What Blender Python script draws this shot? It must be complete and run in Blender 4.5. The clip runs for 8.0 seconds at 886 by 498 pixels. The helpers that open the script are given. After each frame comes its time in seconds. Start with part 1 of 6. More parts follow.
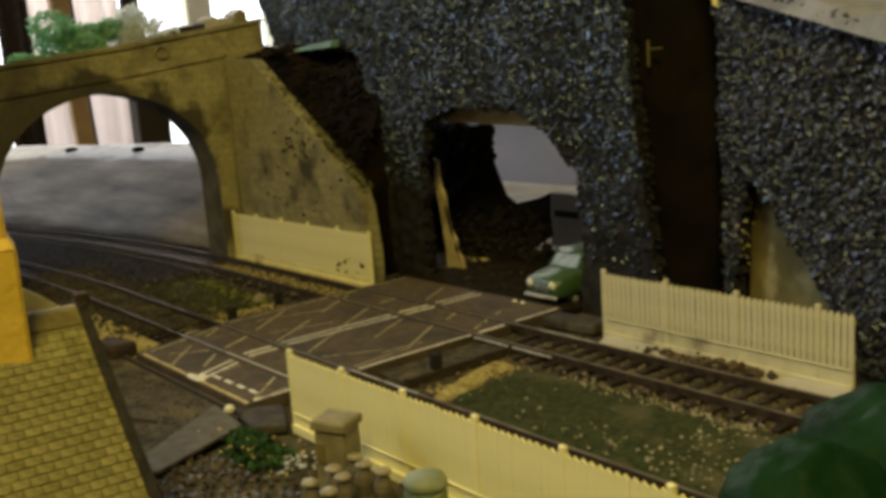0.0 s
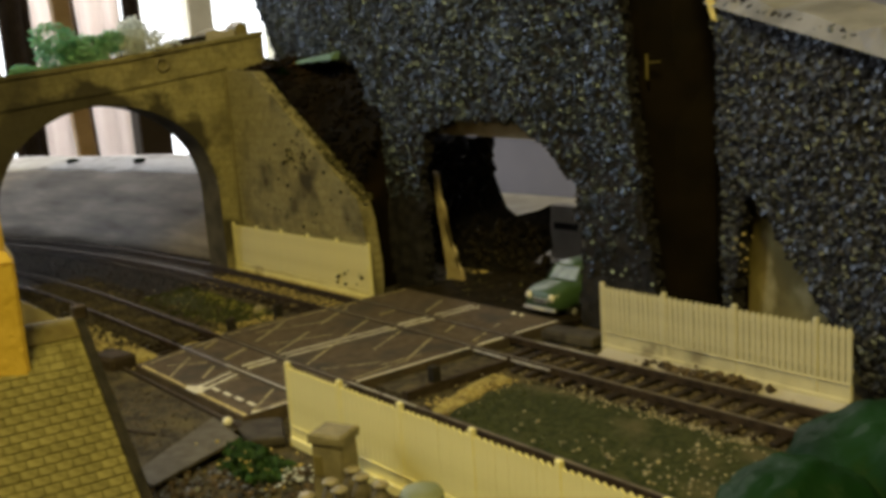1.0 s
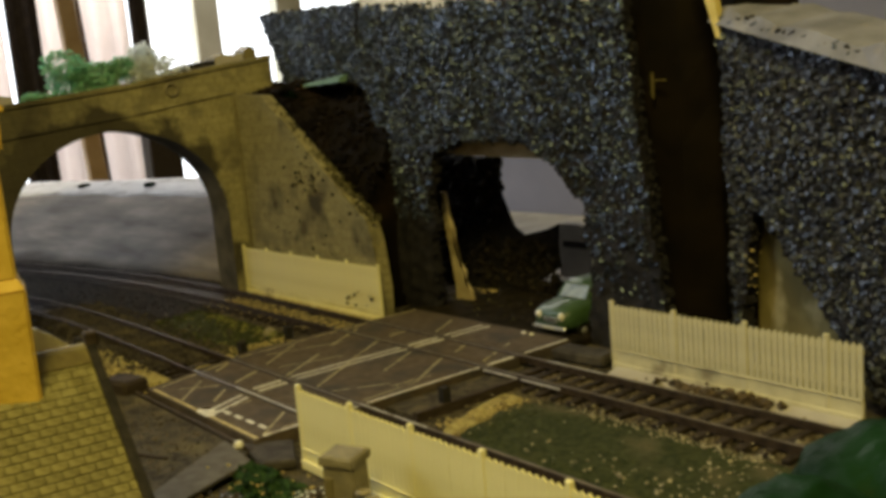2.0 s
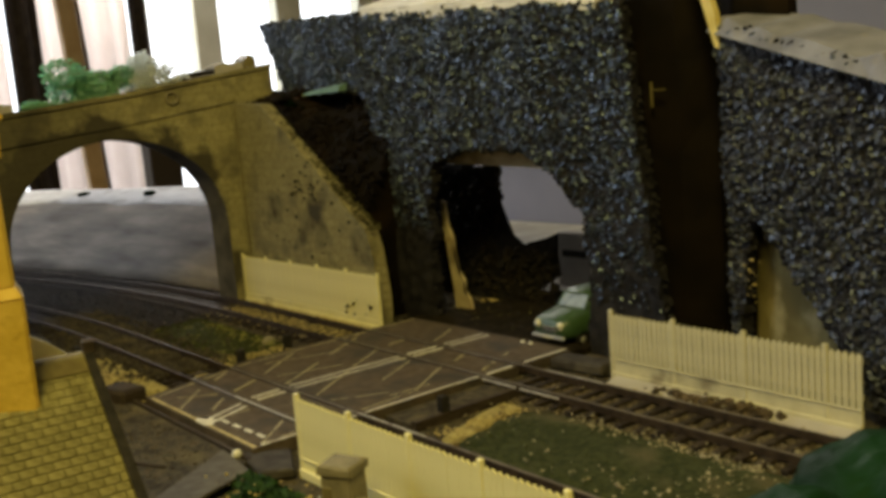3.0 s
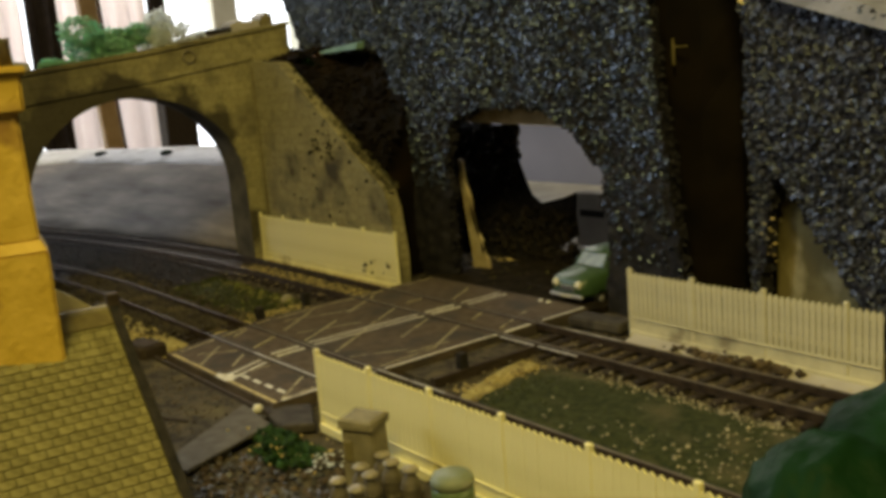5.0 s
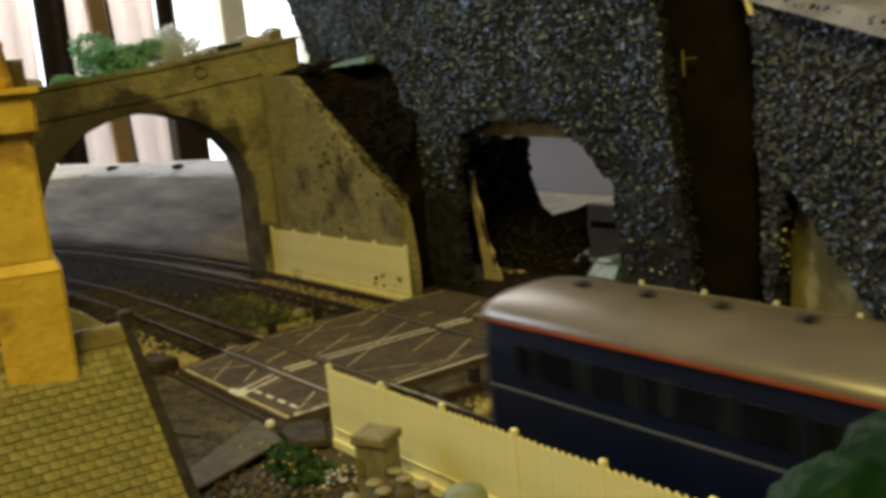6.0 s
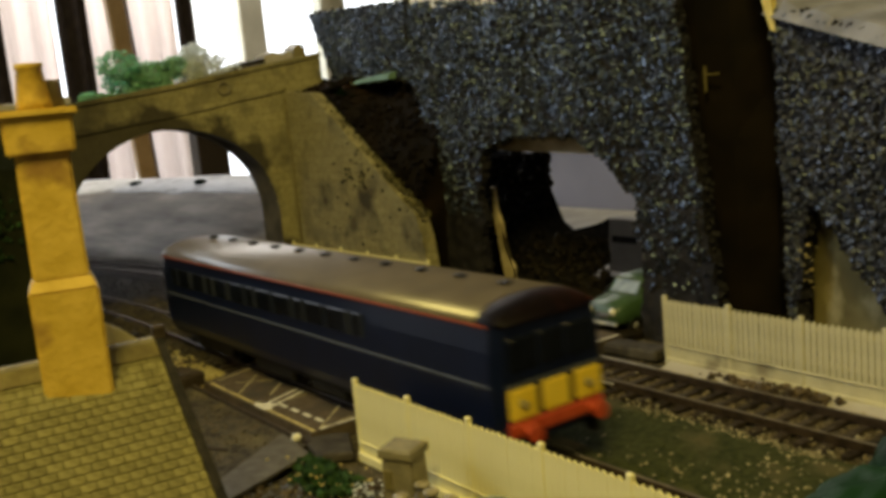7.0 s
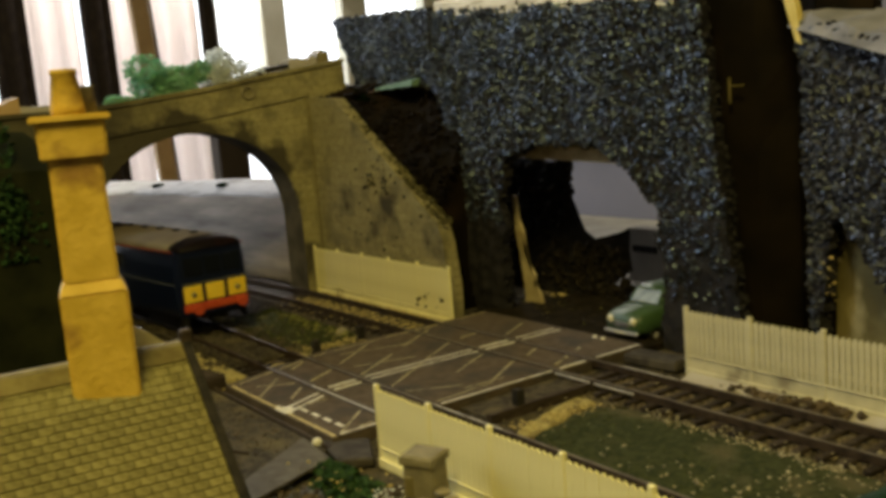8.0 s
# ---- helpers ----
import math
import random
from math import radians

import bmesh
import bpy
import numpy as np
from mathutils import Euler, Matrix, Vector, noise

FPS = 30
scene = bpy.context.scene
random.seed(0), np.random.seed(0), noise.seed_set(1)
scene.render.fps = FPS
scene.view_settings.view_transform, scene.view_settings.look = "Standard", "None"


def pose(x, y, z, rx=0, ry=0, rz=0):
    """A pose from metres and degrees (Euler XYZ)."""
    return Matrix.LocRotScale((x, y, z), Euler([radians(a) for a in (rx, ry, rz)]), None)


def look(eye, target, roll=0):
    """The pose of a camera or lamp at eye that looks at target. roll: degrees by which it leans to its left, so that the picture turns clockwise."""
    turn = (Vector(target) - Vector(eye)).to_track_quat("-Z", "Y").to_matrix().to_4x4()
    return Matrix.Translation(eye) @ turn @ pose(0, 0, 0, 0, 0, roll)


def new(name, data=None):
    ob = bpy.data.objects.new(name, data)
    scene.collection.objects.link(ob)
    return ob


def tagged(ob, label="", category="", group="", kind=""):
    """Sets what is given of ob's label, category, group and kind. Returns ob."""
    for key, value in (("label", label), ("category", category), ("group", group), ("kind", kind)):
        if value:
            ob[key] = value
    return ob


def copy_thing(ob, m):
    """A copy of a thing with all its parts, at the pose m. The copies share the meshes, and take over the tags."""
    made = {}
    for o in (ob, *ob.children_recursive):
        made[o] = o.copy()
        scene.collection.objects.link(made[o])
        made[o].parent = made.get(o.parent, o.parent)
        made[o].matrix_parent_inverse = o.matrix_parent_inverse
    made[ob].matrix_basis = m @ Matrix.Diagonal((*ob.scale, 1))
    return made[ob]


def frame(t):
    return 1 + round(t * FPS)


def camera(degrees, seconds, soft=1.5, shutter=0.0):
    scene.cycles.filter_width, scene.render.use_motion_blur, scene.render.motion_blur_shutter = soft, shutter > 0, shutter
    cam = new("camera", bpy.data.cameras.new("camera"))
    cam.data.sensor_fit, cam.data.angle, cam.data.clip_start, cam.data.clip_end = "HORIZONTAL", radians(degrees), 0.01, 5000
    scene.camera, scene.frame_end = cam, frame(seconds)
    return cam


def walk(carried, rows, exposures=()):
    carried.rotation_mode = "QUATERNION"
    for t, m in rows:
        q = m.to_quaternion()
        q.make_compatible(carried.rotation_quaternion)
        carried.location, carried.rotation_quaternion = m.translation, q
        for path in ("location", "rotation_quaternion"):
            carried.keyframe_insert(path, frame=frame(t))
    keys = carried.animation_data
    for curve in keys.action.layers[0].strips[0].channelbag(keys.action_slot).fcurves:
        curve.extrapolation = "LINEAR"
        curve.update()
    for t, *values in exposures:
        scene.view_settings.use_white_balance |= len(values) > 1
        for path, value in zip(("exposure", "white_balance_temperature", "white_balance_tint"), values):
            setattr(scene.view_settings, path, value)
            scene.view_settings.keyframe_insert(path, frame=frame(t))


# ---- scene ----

# A table-top model railway in its true small size; all shapes below are drawn in centimetres (CM turns them into metres).
CM = 0.01

# ---------------------------------------------------------------- camera
cam = camera(49.5, 8.0, soft=4.0, shutter=0.5)
PATH = [  # seconds, eye in metres, degrees of yaw to the left of +y, pitch up, lean
    (0, (0.3222, -0.2163, 0.0960), 51.35, -10.90, -4.16),
    (0.5, (0.3223, -0.2164, 0.0967), 51.30, -10.49, -4.43),
    (1, (0.3231, -0.2158, 0.0966), 51.39, -10.25, -4.05),
    (1.5, (0.3239, -0.2159, 0.0974), 51.89, -9.57, -4.78),
    (3, (0.3244, -0.2156, 0.0974), 51.88, -8.57, -4.81),
    (3.5, (0.3235, -0.2166, 0.0970), 52.28, -9.21, -4.46),
    (4, (0.3231, -0.2167, 0.0966), 52.58, -10.08, -4.57),
    (4.5, (0.3233, -0.2170, 0.0955), 52.86, -10.85, -4.73),
    (6, (0.3230, -0.2170, 0.0971), 53.50, -10.07, -5.31),
    (6.5, (0.3223, -0.2188, 0.0974), 54.13, -9.94, -5.43),
    (6.8, (0.3224, -0.2190, 0.0986), 53.98, -9.41, -5.24),
    (7, (0.3237, -0.2202, 0.0980), 54.46, -9.13, -5.48),
    (7.2, (0.3223, -0.2213, 0.0984), 54.85, -9.53, -5.31),
    (7.5, (0.3238, -0.2210, 0.0988), 54.74, -8.94, -5.20),
    (8, (0.3237, -0.2222, 0.0991), 55.46, -8.73, -4.78),
]
walk(cam, [(t, pose(*eye, 0, 0, yaw) @ pose(0, 0, 0, 90 + pitch) @ pose(0, 0, 0, 0, 0, roll)) for t, eye, yaw, pitch, roll in PATH],
     exposures=[(0.0, -0.10), (8.0, -0.10)])

# ---------------------------------------------------------------- light
world = bpy.data.worlds.new("world")
scene.world = world
world.use_nodes = True
sky = world.node_tree.nodes.new("ShaderNodeTexSky")
sky.sky_type, sky.sun_disc, sky.sun_elevation, sky.sun_rotation = "NISHITA", False, radians(35), radians(250)
world.node_tree.links.new(sky.outputs[0], world.node_tree.nodes["Background"].inputs[0])
world.node_tree.nodes["Background"].inputs[1].default_value = 0.08


def area_lamp(name, eye, target, size, power, colour, size_y=None):
    lamp = bpy.data.lights.new(name, "AREA")
    lamp.energy, lamp.color, lamp.size = power, colour, size * CM
    if size_y:
        lamp.shape, lamp.size_y = "RECTANGLE", size_y * CM
    ob = new(name, lamp)
    ob.matrix_world = look([v * CM for v in eye], [v * CM for v in target])
    return ob


# daylight in the opening of the wide window, and the warm bulb over the layout
area_lamp("window_daylight", (-143, 58, 72), (0, 0, 5), 92, 12.5, (1.0, 0.93, 0.85), 76)
area_lamp("window_daylight", (-143, -92, 80), (0, 0, 5), 64, 9.0, (0.74, 0.85, 1.0), 56)
area_lamp("bulb", (44, -41, 66), (6, -6, 2), 22, 5.2, (1.0, 0.80, 0.235))

# ---------------------------------------------------------------- materials


def material(name, colours, scale=300.0, rough=0.7, bump=0.3, fine=None, metal=0.0, spread=(0.35, 0.65), detail=6.0, coat=0.0,
             stain=None, stain_scale=40.0, stain_range=(0.55, 0.68), vary=0.0, island=False, bump_dist=0.0004, spec=0.5, stretch=None):
    """A rough painted or natural surface: two colours mixed by noise, a second noise for stains, fine relief."""
    m = bpy.data.materials.new(name)
    m.use_nodes = True
    nt = m.node_tree
    n, link = nt.nodes, nt.links.new
    b = n["Principled BSDF"]
    co = n.new("ShaderNodeTexCoord").outputs["Object"]
    if stretch:
        mp = n.new("ShaderNodeMapping")
        mp.inputs["Scale"].default_value = stretch
        link(co, mp.inputs[0])
        co = mp.outputs[0]
    tex = n.new("ShaderNodeTexNoise")
    tex.inputs["Scale"].default_value, tex.inputs["Detail"].default_value = scale, detail
    link(co, tex.inputs["Vector"])
    ramp = n.new("ShaderNodeValToRGB")
    ramp.color_ramp.elements[0].position, ramp.color_ramp.elements[1].position = spread
    ramp.color_ramp.elements[0].color, ramp.color_ramp.elements[1].color = (*colours[0], 1), (*colours[1], 1)
    link(tex.outputs["Fac"], ramp.inputs[0])
    out = ramp.outputs[0]
    if stain:
        t2 = n.new("ShaderNodeTexNoise")
        t2.inputs["Scale"].default_value, t2.inputs["Detail"].default_value = stain_scale, 5
        link(co, t2.inputs["Vector"])
        rg = n.new("ShaderNodeMapRange")
        rg.inputs[1].default_value, rg.inputs[2].default_value = stain_range
        link(t2.outputs["Fac"], rg.inputs[0])
        mix = n.new("ShaderNodeMixRGB")
        mix.inputs[2].default_value = (*stain, 1)
        link(rg.outputs[0], mix.inputs[0])
        link(out, mix.inputs[1])
        out = mix.outputs[0]
    if vary:
        src = n.new("ShaderNodeNewGeometry").outputs["Random Per Island"] if island else n.new("ShaderNodeObjectInfo").outputs["Random"]
        rg = n.new("ShaderNodeMapRange")
        rg.inputs[3].default_value, rg.inputs[4].default_value = 1 - vary, 1 + vary
        link(src, rg.inputs[0])
        hsv = n.new("ShaderNodeHueSaturation")
        link(rg.outputs[0], hsv.inputs["Value"])
        link(out, hsv.inputs["Color"])
        out = hsv.outputs[0]
    link(out, b.inputs["Base Color"])
    b.inputs["Roughness"].default_value, b.inputs["Metallic"].default_value = rough, metal
    b.inputs["Coat Weight"].default_value = coat
    b.inputs["Specular IOR Level"].default_value = spec
    if bump:
        t3 = n.new("ShaderNodeTexNoise")
        t3.inputs["Scale"].default_value, t3.inputs["Detail"].default_value = fine or scale * 4, 4
        link(co, t3.inputs["Vector"])
        bp = n.new("ShaderNodeBump")
        bp.inputs["Strength"].default_value, bp.inputs["Distance"].default_value = bump, bump_dist
        link(t3.outputs["Fac"], bp.inputs["Height"])
        link(bp.outputs[0], b.inputs["Normal"])
    return m


def glow(name, colour, strength):
    m = bpy.data.materials.new(name)
    m.use_nodes = True
    b = m.node_tree.nodes["Principled BSDF"]
    b.inputs["Base Color"].default_value = (0, 0, 0, 1)
    b.inputs["Emission Color"].default_value, b.inputs["Emission Strength"].default_value = (*colour, 1), strength
    return m


def soot_flank_mask(m):
    """Ragged smoke stain over the arch crown, and darker stone towards the far side."""
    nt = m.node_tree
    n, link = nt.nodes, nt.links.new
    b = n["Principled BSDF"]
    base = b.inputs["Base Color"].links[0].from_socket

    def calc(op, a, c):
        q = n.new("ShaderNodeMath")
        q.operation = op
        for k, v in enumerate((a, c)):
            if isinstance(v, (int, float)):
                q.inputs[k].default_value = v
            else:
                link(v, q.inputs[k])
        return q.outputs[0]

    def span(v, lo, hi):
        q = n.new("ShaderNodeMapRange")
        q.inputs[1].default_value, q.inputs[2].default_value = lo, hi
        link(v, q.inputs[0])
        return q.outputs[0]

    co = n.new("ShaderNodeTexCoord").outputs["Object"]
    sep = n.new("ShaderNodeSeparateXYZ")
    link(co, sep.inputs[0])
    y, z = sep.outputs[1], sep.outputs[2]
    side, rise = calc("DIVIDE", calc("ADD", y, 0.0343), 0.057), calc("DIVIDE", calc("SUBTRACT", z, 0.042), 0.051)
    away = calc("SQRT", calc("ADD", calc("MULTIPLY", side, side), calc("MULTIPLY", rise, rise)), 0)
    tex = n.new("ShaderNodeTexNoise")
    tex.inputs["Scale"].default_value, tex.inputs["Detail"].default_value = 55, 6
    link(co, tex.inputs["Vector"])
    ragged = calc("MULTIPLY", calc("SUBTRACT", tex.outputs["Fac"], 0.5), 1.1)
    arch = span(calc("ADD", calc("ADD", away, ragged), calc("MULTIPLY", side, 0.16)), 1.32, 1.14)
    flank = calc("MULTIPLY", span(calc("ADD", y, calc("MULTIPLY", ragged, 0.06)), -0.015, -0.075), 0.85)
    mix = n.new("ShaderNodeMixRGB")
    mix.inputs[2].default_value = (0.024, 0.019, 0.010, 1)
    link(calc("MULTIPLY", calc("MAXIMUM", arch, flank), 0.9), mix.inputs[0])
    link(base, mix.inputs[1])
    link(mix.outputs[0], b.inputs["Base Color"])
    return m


def masonry(name, colours, mortar, width, height, joint, stain, stain_range=(0.5, 0.62)):
    """Printed and embossed stone courses on card."""
    m = material(name, colours, 500, 0.85, 0.35, stain=stain, stain_scale=62, stain_range=stain_range)
    nt = m.node_tree
    n, link = nt.nodes, nt.links.new
    b = n["Principled BSDF"]
    base = b.inputs["Base Color"].links[0].from_socket
    uv = n.new("ShaderNodeUVMap")
    br = n.new("ShaderNodeTexBrick")
    br.inputs["Scale"].default_value = 1.0
    br.inputs["Brick Width"].default_value, br.inputs["Row Height"].default_value = width, height
    br.inputs["Mortar Size"].default_value, br.inputs["Mortar Smooth"].default_value = joint, 0.4
    br.inputs["Color1"].default_value, br.inputs["Color2"].default_value = (1, 1, 1, 1), (0.78, 0.78, 0.78, 1)
    br.inputs["Mortar"].default_value = (*mortar, 1)
    link(uv.outputs[0], br.inputs["Vector"])
    mul = n.new("ShaderNodeMixRGB")
    mul.blend_type, mul.inputs[0].default_value = "MULTIPLY", 1.0
    link(base, mul.inputs[1])
    link(br.outputs["Color"], mul.inputs[2])
    link(mul.outputs[0], b.inputs["Base Color"])
    bp = n.new("ShaderNodeBump")
    bp.invert = True
    bp.inputs["Strength"].default_value, bp.inputs["Distance"].default_value = 0.5, 0.0003
    link(br.outputs["Fac"], bp.inputs["Height"])
    link(b.inputs["Normal"].links[0].from_socket, bp.inputs["Normal"])
    link(bp.outputs[0], b.inputs["Normal"])
    return m


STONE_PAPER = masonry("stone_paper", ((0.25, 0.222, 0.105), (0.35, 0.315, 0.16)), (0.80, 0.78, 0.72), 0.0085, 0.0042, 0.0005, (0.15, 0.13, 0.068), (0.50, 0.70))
soot_flank_mask(STONE_PAPER)
CREAM_PLASTIC = material("cream_plastic", ((0.74, 0.68, 0.33), (0.82, 0.76, 0.40)), 120, 0.55, 0.12, stain=(0.42, 0.36, 0.16), stain_scale=60, stain_range=(0.54, 0.72))
OLD_CREAM = material("old_cream_plastic", ((0.49, 0.455, 0.30), (0.60, 0.56, 0.38)), 150, 0.6, 0.15, stain=(0.26, 0.23, 0.15), stain_scale=80, stain_range=(0.52, 0.70))
OCHRE = material("ochre_card", ((0.54, 0.36, 0.036), (0.67, 0.46, 0.070)), 160, 0.65, 0.4, stain=(0.30, 0.17, 0.03), stain_scale=95, stain_range=(0.55, 0.72), bump_dist=0.0007)
TILE = material("stone_tile", ((0.145, 0.127, 0.048), (0.225, 0.204, 0.084)), 450, 0.85, 0.4, vary=0.16, stain=(0.11, 0.095, 0.034), stain_scale=60, spec=0.15)
TILE_BED = material("tile_bed", ((0.100, 0.086, 0.032), (0.145, 0.126, 0.050)), 400, 0.9, 0.3, spec=0.15)
DARK_WOOD = material("dark_wood", ((0.030, 0.022, 0.016), (0.060, 0.045, 0.030)), 200, 0.7, 0.4, stretch=(1, 1, 6), spec=0.15)
BLACK_CARD = material("black_card", ((0.012, 0.011, 0.010), (0.030, 0.026, 0.022)), 300, 0.75, 0.4, spec=0.15)
ROCK_BASE = material("tarred_rock", ((0.009, 0.0085, 0.0095), (0.024, 0.022, 0.023)), 260, 0.7, 0.5, bump_dist=0.001, spec=0.15)
GRIT = material("black_grit", ((0.007, 0.0075, 0.009), (0.030, 0.031, 0.037)), 700, 0.34, 0.4, vary=0.85, island=True, spec=1.0)
GRIT.node_tree.nodes["Principled BSDF"].inputs["Specular Tint"].default_value = (0.57, 0.74, 1.0, 1)
GRIT.node_tree.nodes["Principled BSDF"].inputs["IOR"].default_value = 1.62
GRIT_GREY = material("grey_grit", ((0.012, 0.012, 0.014), (0.060, 0.059, 0.066)), 700, 0.36, 0.4, vary=0.7, island=True, spec=0.8)
GRIT_GREY.node_tree.nodes["Principled BSDF"].inputs["Specular Tint"].default_value = (0.66, 0.80, 1.0, 1)
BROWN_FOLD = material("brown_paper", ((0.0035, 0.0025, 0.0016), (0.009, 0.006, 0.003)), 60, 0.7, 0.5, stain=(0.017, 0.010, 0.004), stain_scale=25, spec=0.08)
OLIVE = material("olive_paint", ((0.15, 0.125, 0.050), (0.26, 0.22, 0.095)), 70, 0.22, 0.2, stain=(0.42, 0.36, 0.18), stain_scale=45, stain_range=(0.58, 0.7))
YELLOW_EDGE = material("yellow_card_edge", ((0.62, 0.50, 0.15), (0.74, 0.62, 0.24)), 200, 0.8, 0.3)
PLASTER = material("grey_plaster", ((0.13, 0.130, 0.150), (0.23, 0.230, 0.265)), 70, 0.85, 0.5, bump_dist=0.001, stain=(0.22, 0.20, 0.17), stain_scale=80, stain_range=(0.62, 0.72))
BANK = material("white_bank", ((0.095, 0.076, 0.054), (0.27, 0.23, 0.185)), 18, 0.8, 0.35, stain=(0.16, 0.135, 0.11), stain_scale=30, stain_range=(0.5, 0.75), stretch=(1, 1, 7), bump_dist=0.001)
LAVENDER = material("lavender_backcloth", ((0.165, 0.165, 0.225), (0.205, 0.205, 0.275)), 14, 0.9, 0.1)
PALE = material("pale_card", ((0.30, 0.28, 0.245), (0.42, 0.39, 0.345)), 50, 0.85, 0.3)
EARTH = material("scenic_earth", ((0.035, 0.030, 0.022), (0.095, 0.080, 0.055)), 320, 0.95, 0.8, stain=(0.13, 0.11, 0.06), stain_scale=60, bump_dist=0.0008, spec=0.15)
PATH_GREY = material("path_card", ((0.070, 0.061, 0.048), (0.115, 0.103, 0.084)), 260, 0.9, 0.4, stain=(0.09, 0.08, 0.06), stain_scale=60)
PLATE_GREY = material("dusty_plate", ((0.030, 0.026, 0.021), (0.062, 0.054, 0.044)), 200, 0.8, 0.4, stain=(0.10, 0.088, 0.072), stain_scale=70, spec=0.2)
TARMAC = material("road_card", ((0.072, 0.054, 0.036), (0.115, 0.089, 0.062)), 260, 0.78, 0.25, stain=(0.055, 0.047, 0.040), stain_scale=50, stain_range=(0.48, 0.66), spec=0.15)
WHITE_LINE = material("white_line", ((0.60, 0.57, 0.48), (0.80, 0.77, 0.68)), 330, 0.7, 0.1, stain=(0.24, 0.21, 0.16), stain_scale=160, stain_range=(0.58, 0.72))
YELLOW_LINE = material("yellow_line", ((0.40, 0.32, 0.12), (0.58, 0.48, 0.20)), 330, 0.7, 0.1, stain=(0.16, 0.13, 0.08), stain_scale=150, stain_range=(0.52, 0.66))
GRASS_BED = material("green_flock", ((0.022, 0.029, 0.010), (0.052, 0.058, 0.022)), 500, 0.95, 0.7, stain=(0.085, 0.078, 0.040), stain_scale=55, spec=0.15)
TUFT = material("grass_tuft", ((0.026, 0.040, 0.011), (0.070, 0.076, 0.025)), 500, 0.9, 0.4, vary=0.5, island=True, spec=0.15)
SAND = material("yellow_sand", ((0.36, 0.28, 0.10), (0.56, 0.46, 0.20)), 500, 0.95, 0.6, vary=0.3, island=True)
GRAVEL = material("ballast", ((0.055, 0.044, 0.030), (0.15, 0.122, 0.080)), 600, 0.9, 0.4, vary=0.55, island=True, spec=0.15)
PALE_CHIP = material("pale_chip", ((0.18, 0.16, 0.10), (0.36, 0.32, 0.22)), 600, 0.85, 0.3, vary=0.35, island=True)
SLEEPER = material("sleeper_plastic", ((0.020, 0.015, 0.011), (0.050, 0.038, 0.028)), 300, 0.6, 0.25, vary=0.3, spec=0.15)
RAIL = material("rail_web", ((0.026, 0.018, 0.013), (0.060, 0.042, 0.028)), 300, 0.6, 0.2, metal=0.2, spec=0.15)
RAIL_TOP = material("rail_top", ((0.085, 0.070, 0.060), (0.17, 0.145, 0.125)), 160, 0.45, 0.1, metal=0.1, spec=0.3)
# pale non-metal colour that stands in for the window's reflection on the rails
RAIL_SHINE = material("worn_rail_top", ((0.26, 0.25, 0.25), (0.50, 0.49, 0.49)), 260, 0.30, 0.1, metal=0.0, stain=(0.30, 0.27, 0.23), stain_scale=240, stain_range=(0.6, 0.72))
FOAM = material("green_foam", ((0.20, 0.38, 0.27), (0.48, 0.64, 0.52)), 300, 0.95, 0.5, vary=0.4, island=True)
FOAM_WHITE = material("pale_lichen", ((0.62, 0.65, 0.62), (0.84, 0.86, 0.84)), 300, 0.95, 0.5, vary=0.3, island=True)
DARK_GREEN = material("dark_green_paint", ((0.003, 0.012, 0.0015), (0.011, 0.030, 0.004)), 75, 0.8, 0.6, spec=0.04, bump_dist=0.0014, stain=(0.003, 0.008, 0.003), stain_scale=34, stain_range=(0.5, 0.62))
HUMP_GREEN = material("glossy_green_paint", ((0.0016, 0.011, 0.0022), (0.005, 0.026, 0.006)), 90, 0.55, 0.5, spec=0.06, bump_dist=0.0010, stain=(0.0008, 0.0045, 0.0014), stain_scale=45, stain_range=(0.50, 0.66))
GREY_RUBBLE = material("grey_rubble", ((0.016, 0.016, 0.016), (0.075, 0.074, 0.070)), 500, 0.40, 0.4, vary=0.7, island=True, spec=0.6)
BUSH = material("bush_leaves", ((0.009, 0.032, 0.011), (0.036, 0.072, 0.022)), 500, 0.9, 0.3, vary=0.5, island=True, spec=0.15)
TRAIN_BLUE = material("rail_blue", ((0.0022, 0.0050, 0.021), (0.0034, 0.0072, 0.029)), 90, 0.34, 0.05, spec=0.30)
TRAIN_ROOF = material("roof_grey_brown", ((0.086, 0.071, 0.054), (0.122, 0.101, 0.078)), 80, 0.33, 0.06, spec=1.0)
CAB_DARK = material("cab_maroon_black", ((0.003, 0.002, 0.0022), (0.008, 0.004, 0.0035)), 70, 0.5, 0.05, stain=(0.022, 0.007, 0.004), stain_scale=60, spec=0.08)
WINDOW_TRIM = material("dull_window_trim", ((0.014, 0.018, 0.030), (0.050, 0.056, 0.070)), 40, 0.35, 0.0)
TRAIN_LINE = material("cream_line", ((0.055, 0.065, 0.085), (0.09, 0.10, 0.12)), 200, 0.5, 0.0)
TRAIN_RED = material("orange_red_line", ((0.20, 0.036, 0.013), (0.26, 0.050, 0.018)), 200, 0.45, 0.0)
BUFFER_RED = material("buffer_red", ((0.42, 0.05, 0.015), (0.52, 0.08, 0.025)), 200, 0.5, 0.1)
TRAIN_YELLOW = material("warning_yellow", ((0.80, 0.56, 0.03), (0.86, 0.62, 0.05)), 120, 0.45, 0.05)
BLACK = material("black_plastic", ((0.008, 0.008, 0.008), (0.018, 0.017, 0.016)), 300, 0.5, 0.2, spec=0.15)
DARK_GLASS = material("dark_glazing", ((0.003, 0.004, 0.008), (0.006, 0.008, 0.014)), 40, 0.2, 0.0, spec=0.2)
CAR_GREEN = material("sage_green_paint", ((0.036, 0.074, 0.030), (0.052, 0.098, 0.042)), 160, 0.34, 0.05)
